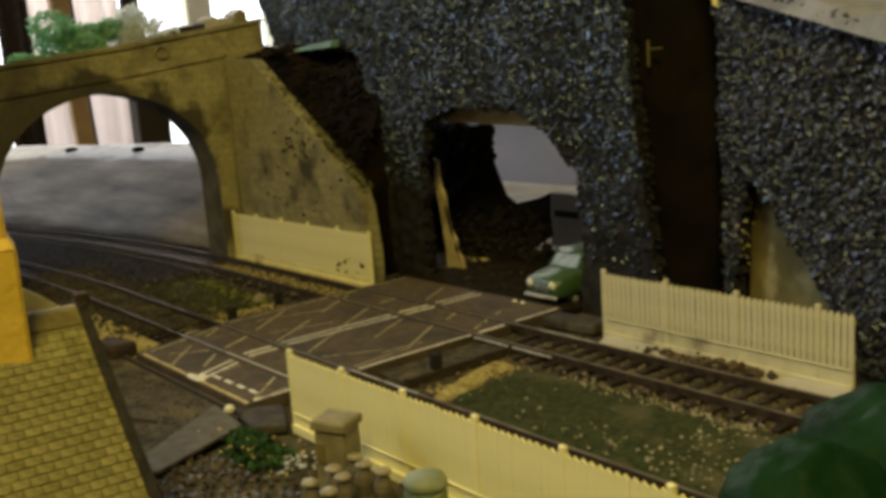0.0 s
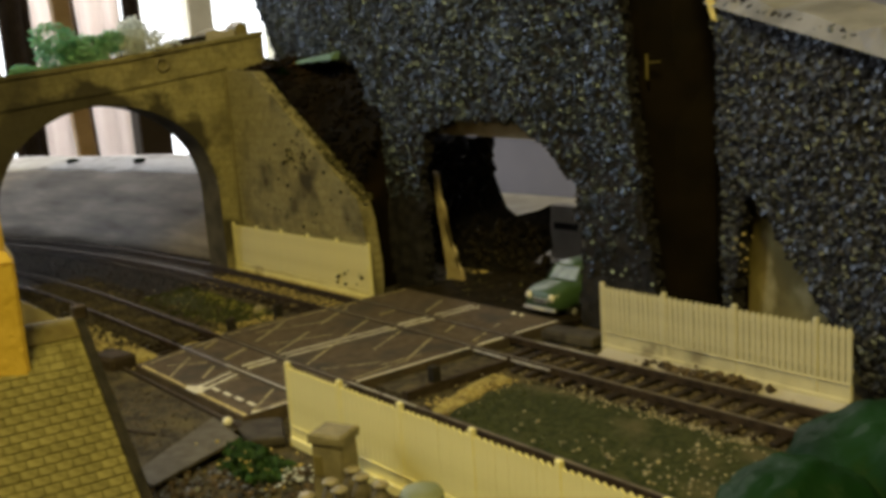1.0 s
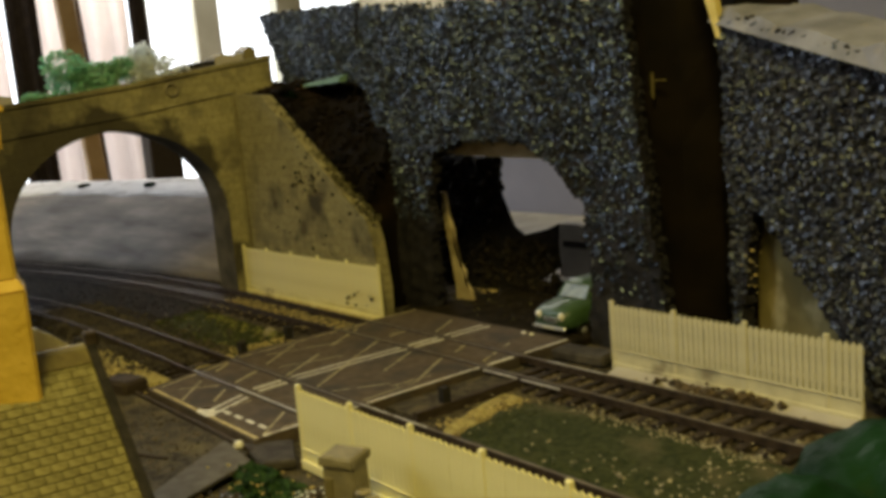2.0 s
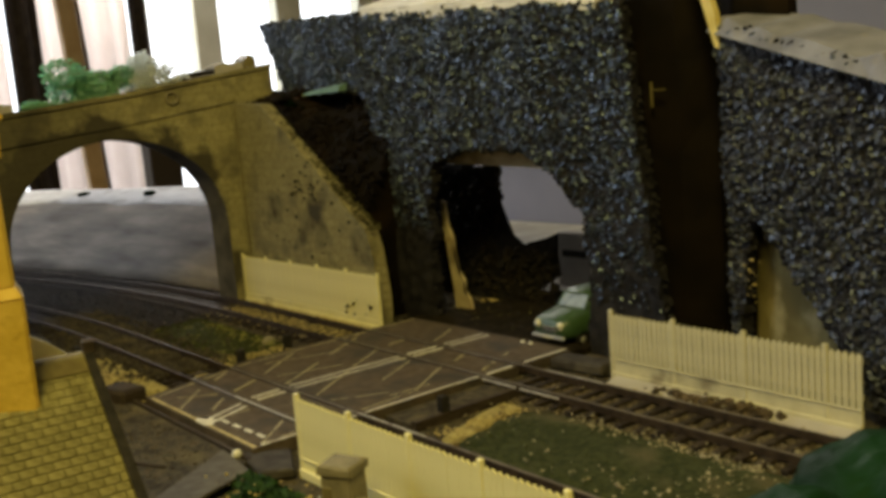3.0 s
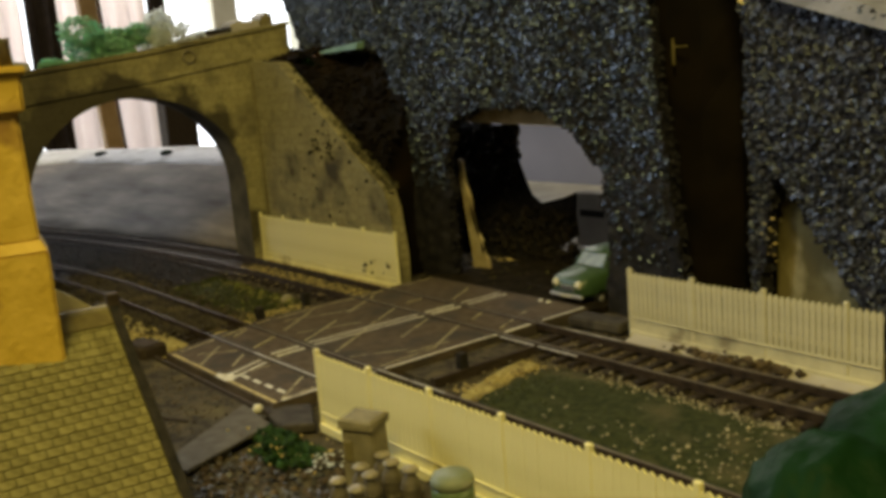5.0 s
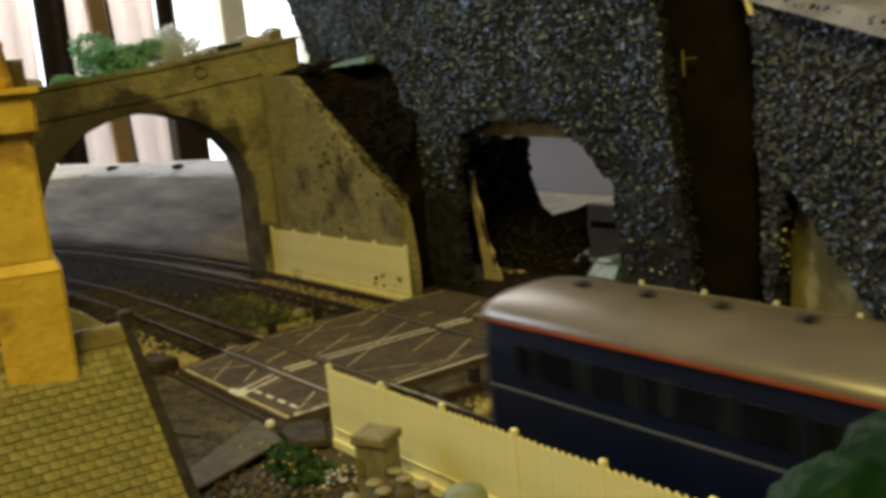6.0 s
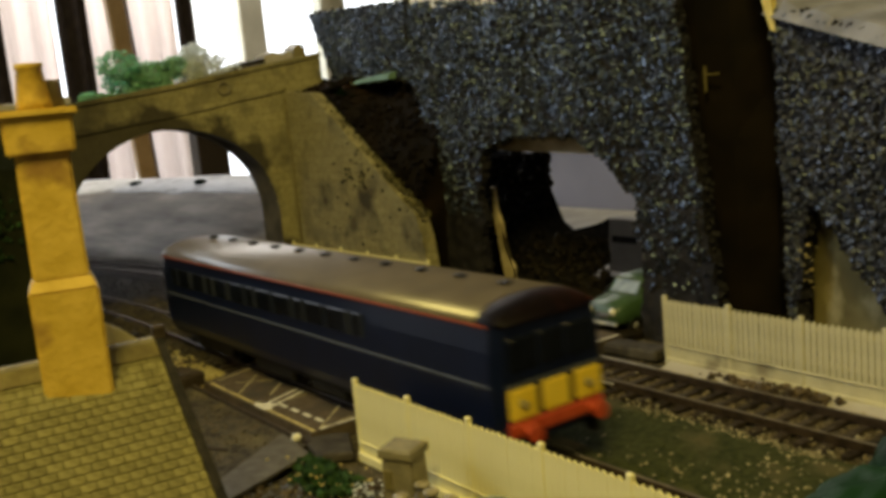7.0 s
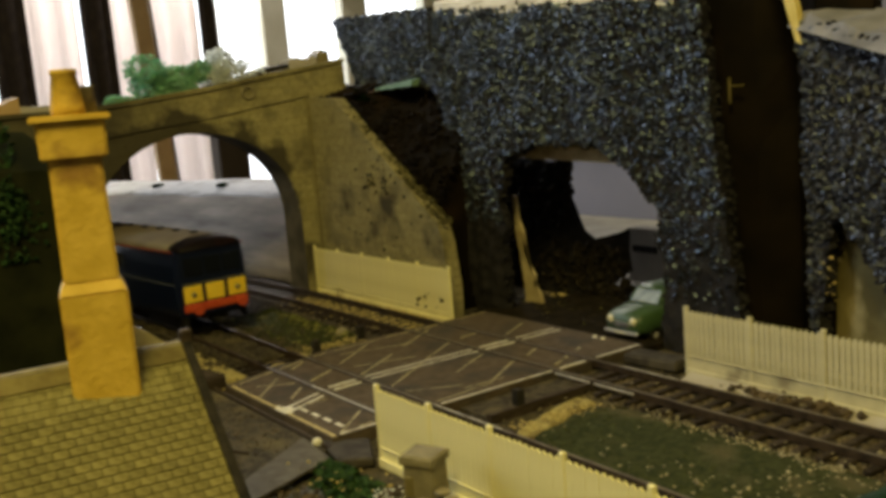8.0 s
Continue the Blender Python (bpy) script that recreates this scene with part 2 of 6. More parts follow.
SILVER = material("silver_trim", ((0.50, 0.50, 0.48), (0.66, 0.66, 0.64)), 300, 0.3, 0.05, metal=0.7)
LAMP_WHITE = material("lamp_lens", ((0.66, 0.64, 0.54), (0.78, 0.76, 0.66)), 200, 0.25, 0.0)
# pale blue base colour imitates the glare on the windscreen
CAR_GLASS = material("pale_glazing", ((0.20, 0.26, 0.42), (0.38, 0.46, 0.62)), 150, 0.08, 0.0, spec=0.8)
STONE_HUT = material("hut_stone", ((0.15, 0.13, 0.075), (0.25, 0.22, 0.13)), 200, 0.85, 0.5, stain=(0.12, 0.10, 0.06), stain_scale=90)
CHURN = material("churn_metal", ((0.10, 0.085, 0.055), (0.17, 0.145, 0.10)), 250, 0.5, 0.2, metal=0.3)
CHURN_LID = material("churn_lid", ((0.19, 0.165, 0.105), (0.31, 0.27, 0.18)), 250, 0.35, 0.2)
TANK_GREEN = material("pale_green_tank", ((0.085, 0.14, 0.05), (0.14, 0.20, 0.085)), 150, 0.45, 0.15, stain=(0.38, 0.42, 0.33), stain_scale=70)
WHITE_PAINT = material("cream_window_paint", ((0.62, 0.60, 0.46), (0.72, 0.70, 0.56)), 20, 0.5, 0.05)
CURTAIN = material("brown_curtain", ((0.10, 0.060, 0.035), (0.17, 0.105, 0.06)), 60, 0.9, 0.2)
CURTAIN_DARK = material("dark_curtain", ((0.035, 0.026, 0.022), (0.06, 0.045, 0.036)), 60, 0.9, 0.2)
TAN_WOOD = material("tan_wood", ((0.34, 0.22, 0.10), (0.44, 0.30, 0.15)), 40, 0.6, 0.1)
WALLPAPER = material("room_wall", ((0.30, 0.26, 0.20), (0.38, 0.33, 0.26)), 6, 0.9, 0.1)
CEILING = material("ceiling_white", ((0.70, 0.68, 0.62), (0.78, 0.76, 0.70)), 8, 0.9, 0.1)
CARPET = material("carpet", ((0.10, 0.07, 0.05), (0.16, 0.12, 0.09)), 60, 0.95, 0.3)
SKY_GLOW = glow("bright_sky", (0.93, 0.96, 1.0), 3.2)


def net_cloth():
    m = material("net_curtain", ((0.78, 0.70, 0.66), (0.86, 0.80, 0.76)), 30, 0.9, 0.1)
    nt = m.node_tree
    tr = nt.nodes.new("ShaderNodeBsdfTranslucent")
    tr.inputs[0].default_value = (0.86, 0.79, 0.75, 1)
    mix = nt.nodes.new("ShaderNodeMixShader")
    mix.inputs[0].default_value = 0.7
    nt.links.new(nt.nodes["Principled BSDF"].outputs[0], mix.inputs[1])
    nt.links.new(tr.outputs[0], mix.inputs[2])
    nt.links.new(mix.outputs[0], nt.nodes["Material Output"].inputs[0])
    return m


def thin(mat, colour, share):
    """Lets light through a flimsy material."""
    nt = mat.node_tree
    tr = nt.nodes.new("ShaderNodeBsdfTranslucent")
    tr.inputs[0].default_value = (*colour, 1)
    mix = nt.nodes.new("ShaderNodeMixShader")
    mix.inputs[0].default_value = share
    nt.links.new(nt.nodes["Principled BSDF"].outputs[0], mix.inputs[1])
    nt.links.new(tr.outputs[0], mix.inputs[2])
    nt.links.new(mix.outputs[0], nt.nodes["Material Output"].inputs[0])


thin(FOAM, (0.50, 0.80, 0.62), 0.65)
thin(FOAM_WHITE, (0.90, 0.92, 0.90), 0.85)
NET = net_cloth()
HATCH = material("faded_hatch_line", ((0.34, 0.29, 0.16), (0.52, 0.46, 0.28)), 330, 0.7, 0.1, stain=(0.13, 0.11, 0.08), stain_scale=150, stain_range=(0.5, 0.64), spec=0.2)
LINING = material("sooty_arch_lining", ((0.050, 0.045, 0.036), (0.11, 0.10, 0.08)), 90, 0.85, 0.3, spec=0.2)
DARK_OLIVE = material("dark_olive_paint", ((0.008, 0.010, 0.004), (0.022, 0.024, 0.009)), 60, 0.8, 0.4, spec=0.1)
GRAVEL_TAN = material("tan_ballast", ((0.095, 0.076, 0.048), (0.22, 0.18, 0.12)), 600, 0.9, 0.4, vary=0.5, island=True, spec=0.2)
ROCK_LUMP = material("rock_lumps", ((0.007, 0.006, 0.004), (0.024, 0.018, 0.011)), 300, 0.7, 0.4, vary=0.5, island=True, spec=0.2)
MOSS_CRUST = material("mossy_crust", ((0.055, 0.050, 0.022), (0.13, 0.115, 0.050)), 300, 0.9, 0.4, vary=0.5, island=True, spec=0.1)
SAND_MAT = material("sand_mat", ((0.29, 0.235, 0.080), (0.46, 0.395, 0.16)), 420, 0.95, 0.6, stain=(0.13, 0.095, 0.04), stain_scale=110, stain_range=(0.52, 0.64), spec=0.1)
YELLOW_FLOCK = material("yellow_flock", ((0.10, 0.115, 0.028), (0.24, 0.225, 0.075)), 400, 0.9, 0.4, vary=0.5, island=True, spec=0.1)
RIDGE_CARD = material("ridge_card", ((0.13, 0.105, 0.042), (0.20, 0.17, 0.07)), 220, 0.85, 0.3, stain=(0.08, 0.065, 0.03), stain_scale=70, spec=0.1)
# pale tone for the daylit top of the slope and the rock's plaster top
PALE_RIM = material("white_paper_rim", ((0.58, 0.56, 0.54), (0.78, 0.76, 0.74)), 40, 0.8, 0.3, stain=(0.26, 0.23, 0.19), stain_scale=50, stain_range=(0.55, 0.75), stretch=(1, 1, 5))
# near-black tone for the ground under the bridge and for the far road
DARK_GROUND = material("sooty_ground", ((0.008, 0.0065, 0.004), (0.024, 0.018, 0.010)), 200, 0.95, 0.6, bump_dist=0.0008, spec=0.05)
BROWN_DIRT = material("brown_dirt", ((0.045, 0.032, 0.018), (0.11, 0.080, 0.048)), 400, 0.8, 0.5, vary=0.5, island=True, spec=0.2)
DUSTY_GREEN = material("dusty_green_dome", ((0.16, 0.19, 0.115), (0.24, 0.26, 0.17)), 120, 0.5, 0.2, stain=(0.38, 0.35, 0.28), stain_scale=60)
TAN_CARD = material("tan_torn_card", ((0.38, 0.31, 0.17), (0.52, 0.44, 0.26)), 130, 0.85, 0.3, stain=(0.30, 0.22, 0.11), stain_scale=90)
ORANGE_CARD = material("orange_card", ((0.30, 0.12, 0.025), (0.40, 0.18, 0.045)), 90, 0.8, 0.2)
MINT = material("pale_mint_card", ((0.085, 0.17, 0.13), (0.14, 0.24, 0.19)), 90, 0.7, 0.2)

# ---------------------------------------------------------------- builders


def mesh_from(name, bm, mat):
    bmesh.ops.scale(bm, vec=(CM, CM, CM), verts=bm.verts)
    bmesh.ops.recalc_face_normals(bm, faces=bm.faces)
    me = bpy.data.meshes.new(name)
    bm.to_mesh(me)
    bm.free()
    me.materials.append(mat)
    return me


def part(name, bm, mat, parent, label="", smooth=False, at=None):
    """One mesh object under a thing or under a part; drawn in centimetres in the thing's space."""
    me = mesh_from(name, bm, mat)
    if smooth:
        me.shade_smooth()
    ob = new(name, me)
    ob.parent = parent
    if at:
        ob.matrix_basis = at
    return tagged(ob, label)


def thing(name, at=(0, 0, 0), rz=0.0, label="", category="", group="", kind=""):
    ob = new(name)
    ob.empty_display_size = 0.005
    ob.matrix_basis = pose(at[0] * CM, at[1] * CM, at[2] * CM, 0, 0, rz)
    return tagged(ob, label, category, group, kind)


def single(name, bm, mat, label="", category="", kind="", smooth=False):
    me = mesh_from(name, bm, mat)
    if smooth:
        me.shade_smooth()
    return tagged(new(name, me), label, category, "", kind)


def box(bm, lo, hi, bevel=0.0):
    m = Matrix.Translation([(a + b) / 2 for a, b in zip(lo, hi)]) @ Matrix.Diagonal([b - a for a, b in zip(lo, hi)] + [1])
    made = bmesh.ops.create_cube(bm, size=1, matrix=m)["verts"]
    if bevel:
        edges = list({e for v in made for e in v.link_edges})
        bmesh.ops.bevel(bm, geom=edges, offset=bevel, segments=1, affect="EDGES", profile=0.5)
    return bm


def boxed(lo, hi, bevel=0.0):
    return box(bmesh.new(), lo, hi, bevel)


def lathe(bm, profile, n=20, at=(0, 0, 0)):
    """A turned solid from (radius, height) steps, closed at both ends."""
    rings = [[bm.verts.new((at[0] + r * math.cos(2 * math.pi * k / n), at[1] + r * math.sin(2 * math.pi * k / n), at[2] + z)) for k in range(n)] for r, z in profile]
    for a, b in zip(rings, rings[1:]):
        for k in range(n):
            bm.faces.new((a[k], a[(k + 1) % n], b[(k + 1) % n], b[k]))
    bm.faces.new(rings[0][::-1])
    bm.faces.new(rings[-1])
    return bm


def loft(bm, sections, closed=True, caps=True):
    """A skin over a row of sections with equal numbers of points."""
    rings = [[bm.verts.new(p) for p in s] for s in sections]
    n = len(rings[0])
    for a, b in zip(rings, rings[1:]):
        for k in range(n if closed else n - 1):
            bm.faces.new((a[k], a[(k + 1) % n], b[(k + 1) % n], b[k]))
    if caps and closed:
        bm.faces.new(rings[0][::-1])
        bm.faces.new(rings[-1])
    return bm


def prism(bm, outline, depth, place):
    """A flat outline (s, z) drawn on a wall, given thickness; place(s, depth, z) sets it into the world."""
    front = [bm.verts.new(place(s, 0, z)) for s, z in outline]
    back = [bm.verts.new(place(s, depth, z)) for s, z in outline]
    bm.faces.new(front)
    bm.faces.new(back[::-1])
    n = len(outline)
    for k in range(n):
        bm.faces.new((front[k], front[(k + 1) % n], back[(k + 1) % n], back[k]))
    bmesh.ops.triangulate(bm, faces=[f for f in bm.faces if len(f.verts) > 4])
    return bm


def wall_uv(bm, along):
    """UV in metres: along a direction on plan, and up."""
    layer = bm.loops.layers.uv.new("UVMap")
    for f in bm.faces:
        for loop in f.loops:
            c = loop.vert.co
            loop[layer].uv = ((c.x * along[0] + c.y * along[1]) * CM, c.z * CM)
    return bm


def stones(name, places, mat, rnd, size, parent=None, label="", kind="stuff", normals=None, flat=0.7):
    """Many small irregular stones in one mesh."""
    base = np.array([(1, 0, 0), (-1, 0, 0), (0, 1, 0), (0, -1, 0), (0, 0, 1), (0, 0, -1)], float)
    tris = np.array([(0, 2, 4), (2, 1, 4), (1, 3, 4), (3, 0, 4), (2, 0, 5), (1, 2, 5), (3, 1, 5), (0, 3, 5)])
    n = len(places)
    lo, hi = size
    s = rnd.uniform(lo, hi, (n, 1, 1)) * rnd.uniform(0.6, 1.25, (n, 6, 1))
    q = np.linalg.qr(rnd.normal(size=(n, 3, 3)))[0]
    v = np.einsum("nij,kj->nki", q, base) * s
    v[:, :, 2] *= flat
    v = (v + np.asarray(places, float)[:, None]) * CM
    f = tris[None] + 6 * np.arange(n)[:, None, None]
    me = bpy.data.meshes.new(name)
    me.from_pydata(v.reshape(-1, 3), [], f.reshape(-1, 3).tolist())
    me.materials.append(mat)
    ob = new(name, me)
    if parent:
        ob.parent = parent
    return tagged(ob, label, "", "", kind)


RND = np.random.default_rng(7)

# ---------------------------------------------------------------- the room
GROUND = -0.40          # the scenic surface; the rail tops are at 0
FAR_A, BEND, RADIUS = 0.825, -13.0, 110.0      # centre line of the rear track, where both tracks begin to bend, and how sharply
NEAR_B = -6.235                                # centre line of the front track
GAUGE = 1.65


def track_point(centre, x, offset=0.0):
    """A point on the line at a way along it, measured on x, and its heading in degrees."""
    if x >= BEND:
        return x, centre + offset, 0.0
    a = (BEND - x) / RADIUS
    r = RADIUS + centre - FAR_A + offset
    return BEND - r * math.sin(a), centre + offset - r * (1 - math.cos(a)), math.degrees(a)


def build_room():
    floor = single("floor", boxed((-156, -150, -80), (200, 190, -75)), CARPET, "brown carpet under the layout table", "floor", "structure")
    single("ceiling", boxed((-156, -150, 150), (200, 190, 155)), CEILING, "plain white ceiling of the room", "ceiling", "structure")
    single("wall_south", boxed((-156, -156, -80), (200, -150, 155)), WALLPAPER, "plain beige papered room wall", "wall", "structure")
    single("wall_north", boxed((-150, 190, -80), (200, 196, 155)), WALLPAPER, "plain beige papered room wall", "wall", "structure")
    single("wall_east", boxed((200, -156, -80), (206, 196, 155)), WALLPAPER, "plain beige papered room wall", "wall", "structure")
    bm = bmesh.new()
    y0, y1, z0, z1 = -130, 108, -25, 112
    box(bm, (-156, -150, -75), (-150, 190, z0))
    box(bm, (-156, -150, z1), (-150, 190, 150))
    box(bm, (-156, -150, z0), (-150, y0, z1))
    box(bm, (-156, y1, z0), (-150, 190, z1))
    single("wall_west", bm, WALLPAPER, "beige room wall with a wide window opening", "wall", "structure")
    single("backdrop", boxed((-186, -160, -60), (-185, 190, 160)), SKY_GLOW, "bright overcast daylight outside the window", "sky", "structure")
    win = thing("window_1", (-153, 59, z0), label="cream painted window with narrow upright bars", category="window", kind="structure")
    part("window_sill", boxed((-3, -190, -2), (8, 50, 0), 0.4), WHITE_PAINT, win)
    part("window_frame", boxed((-2, -189, z1 - z0 - 5), (2, 49, z1 - z0)), WHITE_PAINT, win)
    for y, w in ((-187, 2.4), (-160, 1.6), (-123, 2.4), (-98, 1.6), (-73, 1.6), (-48, 1.6), (-5.4, 1.2), (8.1, 2.7), (27.2, 3.1), (47.6, 2.4)):
        part("window_bar", boxed((-2, y - w, 0), (2, y + w, z1 - z0 - 5), 0.3), WHITE_PAINT, win)


def curtain(y, width, x, mat, label, lean=0.0, folds=3.0, name="curtain"):
    """A hanging length of cloth in soft folds, 0.4 cm thick."""
    bm = bmesh.new()
    rows = []
    for z in (-24.0, 50.0, 118.0):
        pts = []
        n = 28
        for k in range(n + 1):
            u = k / n
            pts.append((0.8 * math.sin(u * folds * 2 * math.pi + z * 0.01), (u - 0.5) * width + lean * (z - 20), z))
        rows.append(pts + [(px - 0.4, py, pz) for px, py, pz in reversed(pts)])
    loft(bm, rows)
    t = single(name, bm, mat, label, "curtain", smooth=True)
    t.location = (x * CM, y * CM, 0)
    return t


def build_curtains():
    curtain(15.0, 6.0, -146, CURTAIN_DARK, "dark grey curtain edge hanging at the window", folds=2)
    curtain(22.4, 8.6, -147.5, NET, "white net curtain glowing with daylight", folds=2.0, name="net_curtain")
    curtain(29.5, 5.3, -145, CURTAIN_DARK, "dark brown curtain hanging in folds", folds=2.0)
    curtain(34.8, 6.0, -147.5, NET, "white net curtain glowing with daylight", folds=1.5, name="net_curtain")
    curtain(38.8, 2.8, -145, CURTAIN, "narrow brown curtain strip at the window", lean=-0.05, folds=1.0)
    curtain(44.6, 8.8, -147.5, NET, "white net curtain glowing with daylight", folds=2.0, name="net_curtain")
    curtain(50.3, 3.4, -145, CURTAIN_DARK, "dark brown curtain hanging in folds", folds=1.5)
    bm = boxed((-0.8, -1.3, -26), (0.8, 1.3, 14), 0.2)
    t = single("wooden_batten", bm, TAN_WOOD, "tan wooden batten leaning before the window", "batten")
    t.matrix_basis = pose(-112 * CM, 26.7 * CM, 18 * CM, 3, 0, 0)
    bm = boxed((-1.5, -2.3, -40), (1.5, 2.3, 4.0), 0.2)
    t = single("dark_post", bm, DARK_WOOD, "dark wooden post standing before the window", "post")
    t.matrix_basis = pose(-100 * CM, 33.0 * CM, 10 * CM)


def build_table():
    table = thing("layout_table", (0, 0, -75), label="wooden table frame that carries the model railway", category="table")
    part("tabletop", boxed((-100, -60, 72.6), (190, 70, 74.2)), TAN_WOOD, table)
    for x in (-95, 185):
        for y in (-55, 65):
            part("leg", boxed((x - 3, y - 3, 0), (x + 3, y + 3, 72.6)), TAN_WOOD, table)


def build_ground():
    """The scenic surface: one uneven sheet with a skirt, level under tracks and road."""
    bm = bmesh.new()
    xs = sorted(set([-98, -80, -66, -56, 60, 90, 120, 150, 188] + [x for x in np.arange(-48, 48.1, 0.8).round(2).tolist()]))
    ys = sorted(set([-58, -46, -38, 40, 50, 68] + [y for y in np.arange(-30, 30.1, 0.8).round(2).tolist()]))
    vs = []
    for x in xs:
        row = []
        for y in ys:
            h = GROUND - 0.05 + 0.10 * noise.noise((x * 0.35, y * 0.35, 3.0))
            for c in (FAR_A, NEAR_B):
                if abs(y - c) < 3.0 and x > -20:
                    h = min(h, GROUND - 0.02)
            row.append(bm.verts.new((x, y, min(h, GROUND))))
        vs.append(row)
    for i in range(len(xs) - 1):
        for j in range(len(ys) - 1):
            bm.faces.new((vs[i][j], vs[i + 1][j], vs[i + 1][j + 1], vs[i][j + 1]))
    ring = [row[0] for row in vs] + vs[-1][1:] + [row[-1] for row in vs[::-1]][1:] + vs[0][::-1][1:-1]
    low = [bm.verts.new((v.co.x, v.co.y, -0.8)) for v in ring]
    n = len(ring)
    for k in range(n):
        bm.faces.new((ring[k], low[k], low[(k + 1) % n], ring[(k + 1) % n]))
    single("ground", bm, EARTH, "dark brown scenic ground with scattered grit", "ground", "structure")


def rail_strip(centre, side, x0, x1, lo, hi, w, step):
    """A bar that follows the line, from height lo to hi."""
    secs = []
    x = x0
    while True:
        px, py, a = track_point(centre, x, side)
        nx, ny = -math.sin(math.radians(a)), math.cos(math.radians(a))
        secs.append([(px - nx * w, py - ny * w, lo), (px + nx * w, py + ny * w, lo), (px + nx * w, py + ny * w, hi), (px - nx * w, py - ny * w, hi)])
        if x >= x1:
            break
        x = min(x + (step if x < BEND else 12.0), x1)
    return loft(bmesh.new(), secs)


def build_track(centre, label, gap, worn):
    track = thing("track", (0, 0, 0), label=label, category="railway track", group="two tracks", kind="structure")
    for side in (-GAUGE / 2 - 0.05, GAUGE / 2 + 0.05):
        rail = part("rail", rail_strip(centre, side, -80, 186, -0.26, -0.02, 0.05, 1.5), RAIL, track)
        part("rail_head", rail_strip(centre, side, gap[0], 186, -0.02, 0.0, 0.055, 1.5), RAIL_TOP, rail, "dull brown rail top")
        part("rail_head", rail_strip(centre, side, -80, gap[0], -0.02, 0.0, 0.055, 1.5), RAIL, rail, "dark rail top")
        # worn stretches: the reflected window light is painted on as a pale top
        for a, b in worn[side > 0]:
            part("worn_rail", rail_strip(centre, side, a, b, -0.018, 0.008, 0.045, 1.5), RAIL_SHINE, rail, "polished stretch of rail top, its window reflection painted pale")
    me = mesh_from("sleeper", boxed((-0.13, -1.42, -0.40), (0.13, 1.42, -0.26), 0.02), SLEEPER)
    x = -46.0
    far = bmesh.new()
    while x < 186:
        px, py, a = track_point(centre, x)
        on_road = gap[0] < x < gap[1]
        if not on_road:
            if x < 34:
                s = new("sleeper", me)
                s.parent = track
                s.matrix_basis = pose(px * CM, py * CM, 0, 0, 0, a + RND.normal(0, 0.7))
            else:
                box(far, (x - 0.16, centre - 1.42, -0.40), (x + 0.16, centre + 1.42, -0.26))
        x += 0.70
    tagged(part("sleeper_run", far, SLEEPER, track), kind="stuff")


def ballast():
    pts, shaded = [], []
    for centre, n in ((FAR_A, 5200), (NEAR_B, 3600)):
        x = RND.uniform(-44, 32, n)
        o = RND.normal(0, 1.15, n).clip(-2.4, 2.4)
        for a, b in zip(x, o):
            px, py, _ = track_point(centre, a, b)
            if -4.0 < px < 8.2:
                continue
            (shaded if px < -13.5 + 1.2 * b else pts).append((px, py, GROUND + 0.05 - 0.02 * abs(b)))
    tan = [(RND.uniform(8.4, 26), FAR_A + RND.normal(0, 0.75), GROUND + RND.uniform(0.0, 0.05)) for _ in range(4200)]
    tan = [p for p in tan if 0.16 < (p[0] + 46.0) % 0.70 < 0.54]
    stones("tan_ballast", tan, GRAVEL_TAN, RND, (0.035, 0.075), label="tan ballast chips between the rear sleepers", kind="stuff")
    dark = [(RND.uniform(-22, -4.4), NEAR_B + RND.normal(0, 1.0), GROUND + RND.uniform(0.05, 0.30)) for _ in range(7000)]
    dark = [(x, y if abs(abs(y - NEAR_B) - 0.87) > 0.12 else y + 0.25, z) for x, y, z in dark]
    stones("dark_fill", dark, EARTH, RND, (0.05, 0.12), label="dark earth crumbs over the front sleepers", kind="stuff")
    # sheet of near-black ground: the shade under the bridge put into colour
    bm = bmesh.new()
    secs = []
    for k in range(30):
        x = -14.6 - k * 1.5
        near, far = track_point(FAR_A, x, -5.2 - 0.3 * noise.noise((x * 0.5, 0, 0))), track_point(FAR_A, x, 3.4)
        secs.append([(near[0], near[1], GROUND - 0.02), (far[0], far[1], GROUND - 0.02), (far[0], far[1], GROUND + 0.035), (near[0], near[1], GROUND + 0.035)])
    single("sooty_ground", loft(bm, secs), DARK_GROUND, "ground under the bridge with its shade painted in", "ground", "structure")
    # dark stones there carry the same painted shade
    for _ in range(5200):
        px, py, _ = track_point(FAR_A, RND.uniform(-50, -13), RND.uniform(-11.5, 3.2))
        shaded.append((px, py, GROUND + RND.uniform(0.03, 0.12)))
    stones("sooty_ballast", shaded, ROCK_LUMP, RND, (0.045, 0.10), label="ballast under the bridge, coloured dark for its shade", kind="stuff")
    stones("ballast", pts, GRAVEL, RND, (0.045, 0.10), label="brown grey ballast between the sleepers", kind="stuff")


build_room()
build_curtains()
build_table()
build_ground()
build_track(FAR_A, "rear model track with dark sleepers and rusty rails", (-3.6, 7.6), ((), ((8.2, 10.9),)))
build_track(NEAR_B, "front model track with dark sleepers and rusty rails", (-2.6, 8.8), (((1.2, 5.9),), ((6.6, 8.3), (8.5, 10.2))))
ballast()
for a, b in ((7.0, 8.75), (8.95, 10.8)):
    single("check_rail", boxed((a, -0.37, -0.06), (b, -0.29, 0.0), 0.015), RAIL_SHINE, "short check rail beside the rear track, its shine painted pale", "check rail", "structure")

# ---------------------------------------------------------------- the level crossing


def road_x(y, side):
    """The left or right edge of the road at a way along it."""
    return -1.55 - 1.55 * min(1.0, max(0.0, (y + 9.3) / 5.0)) if side < 0 else 6.85


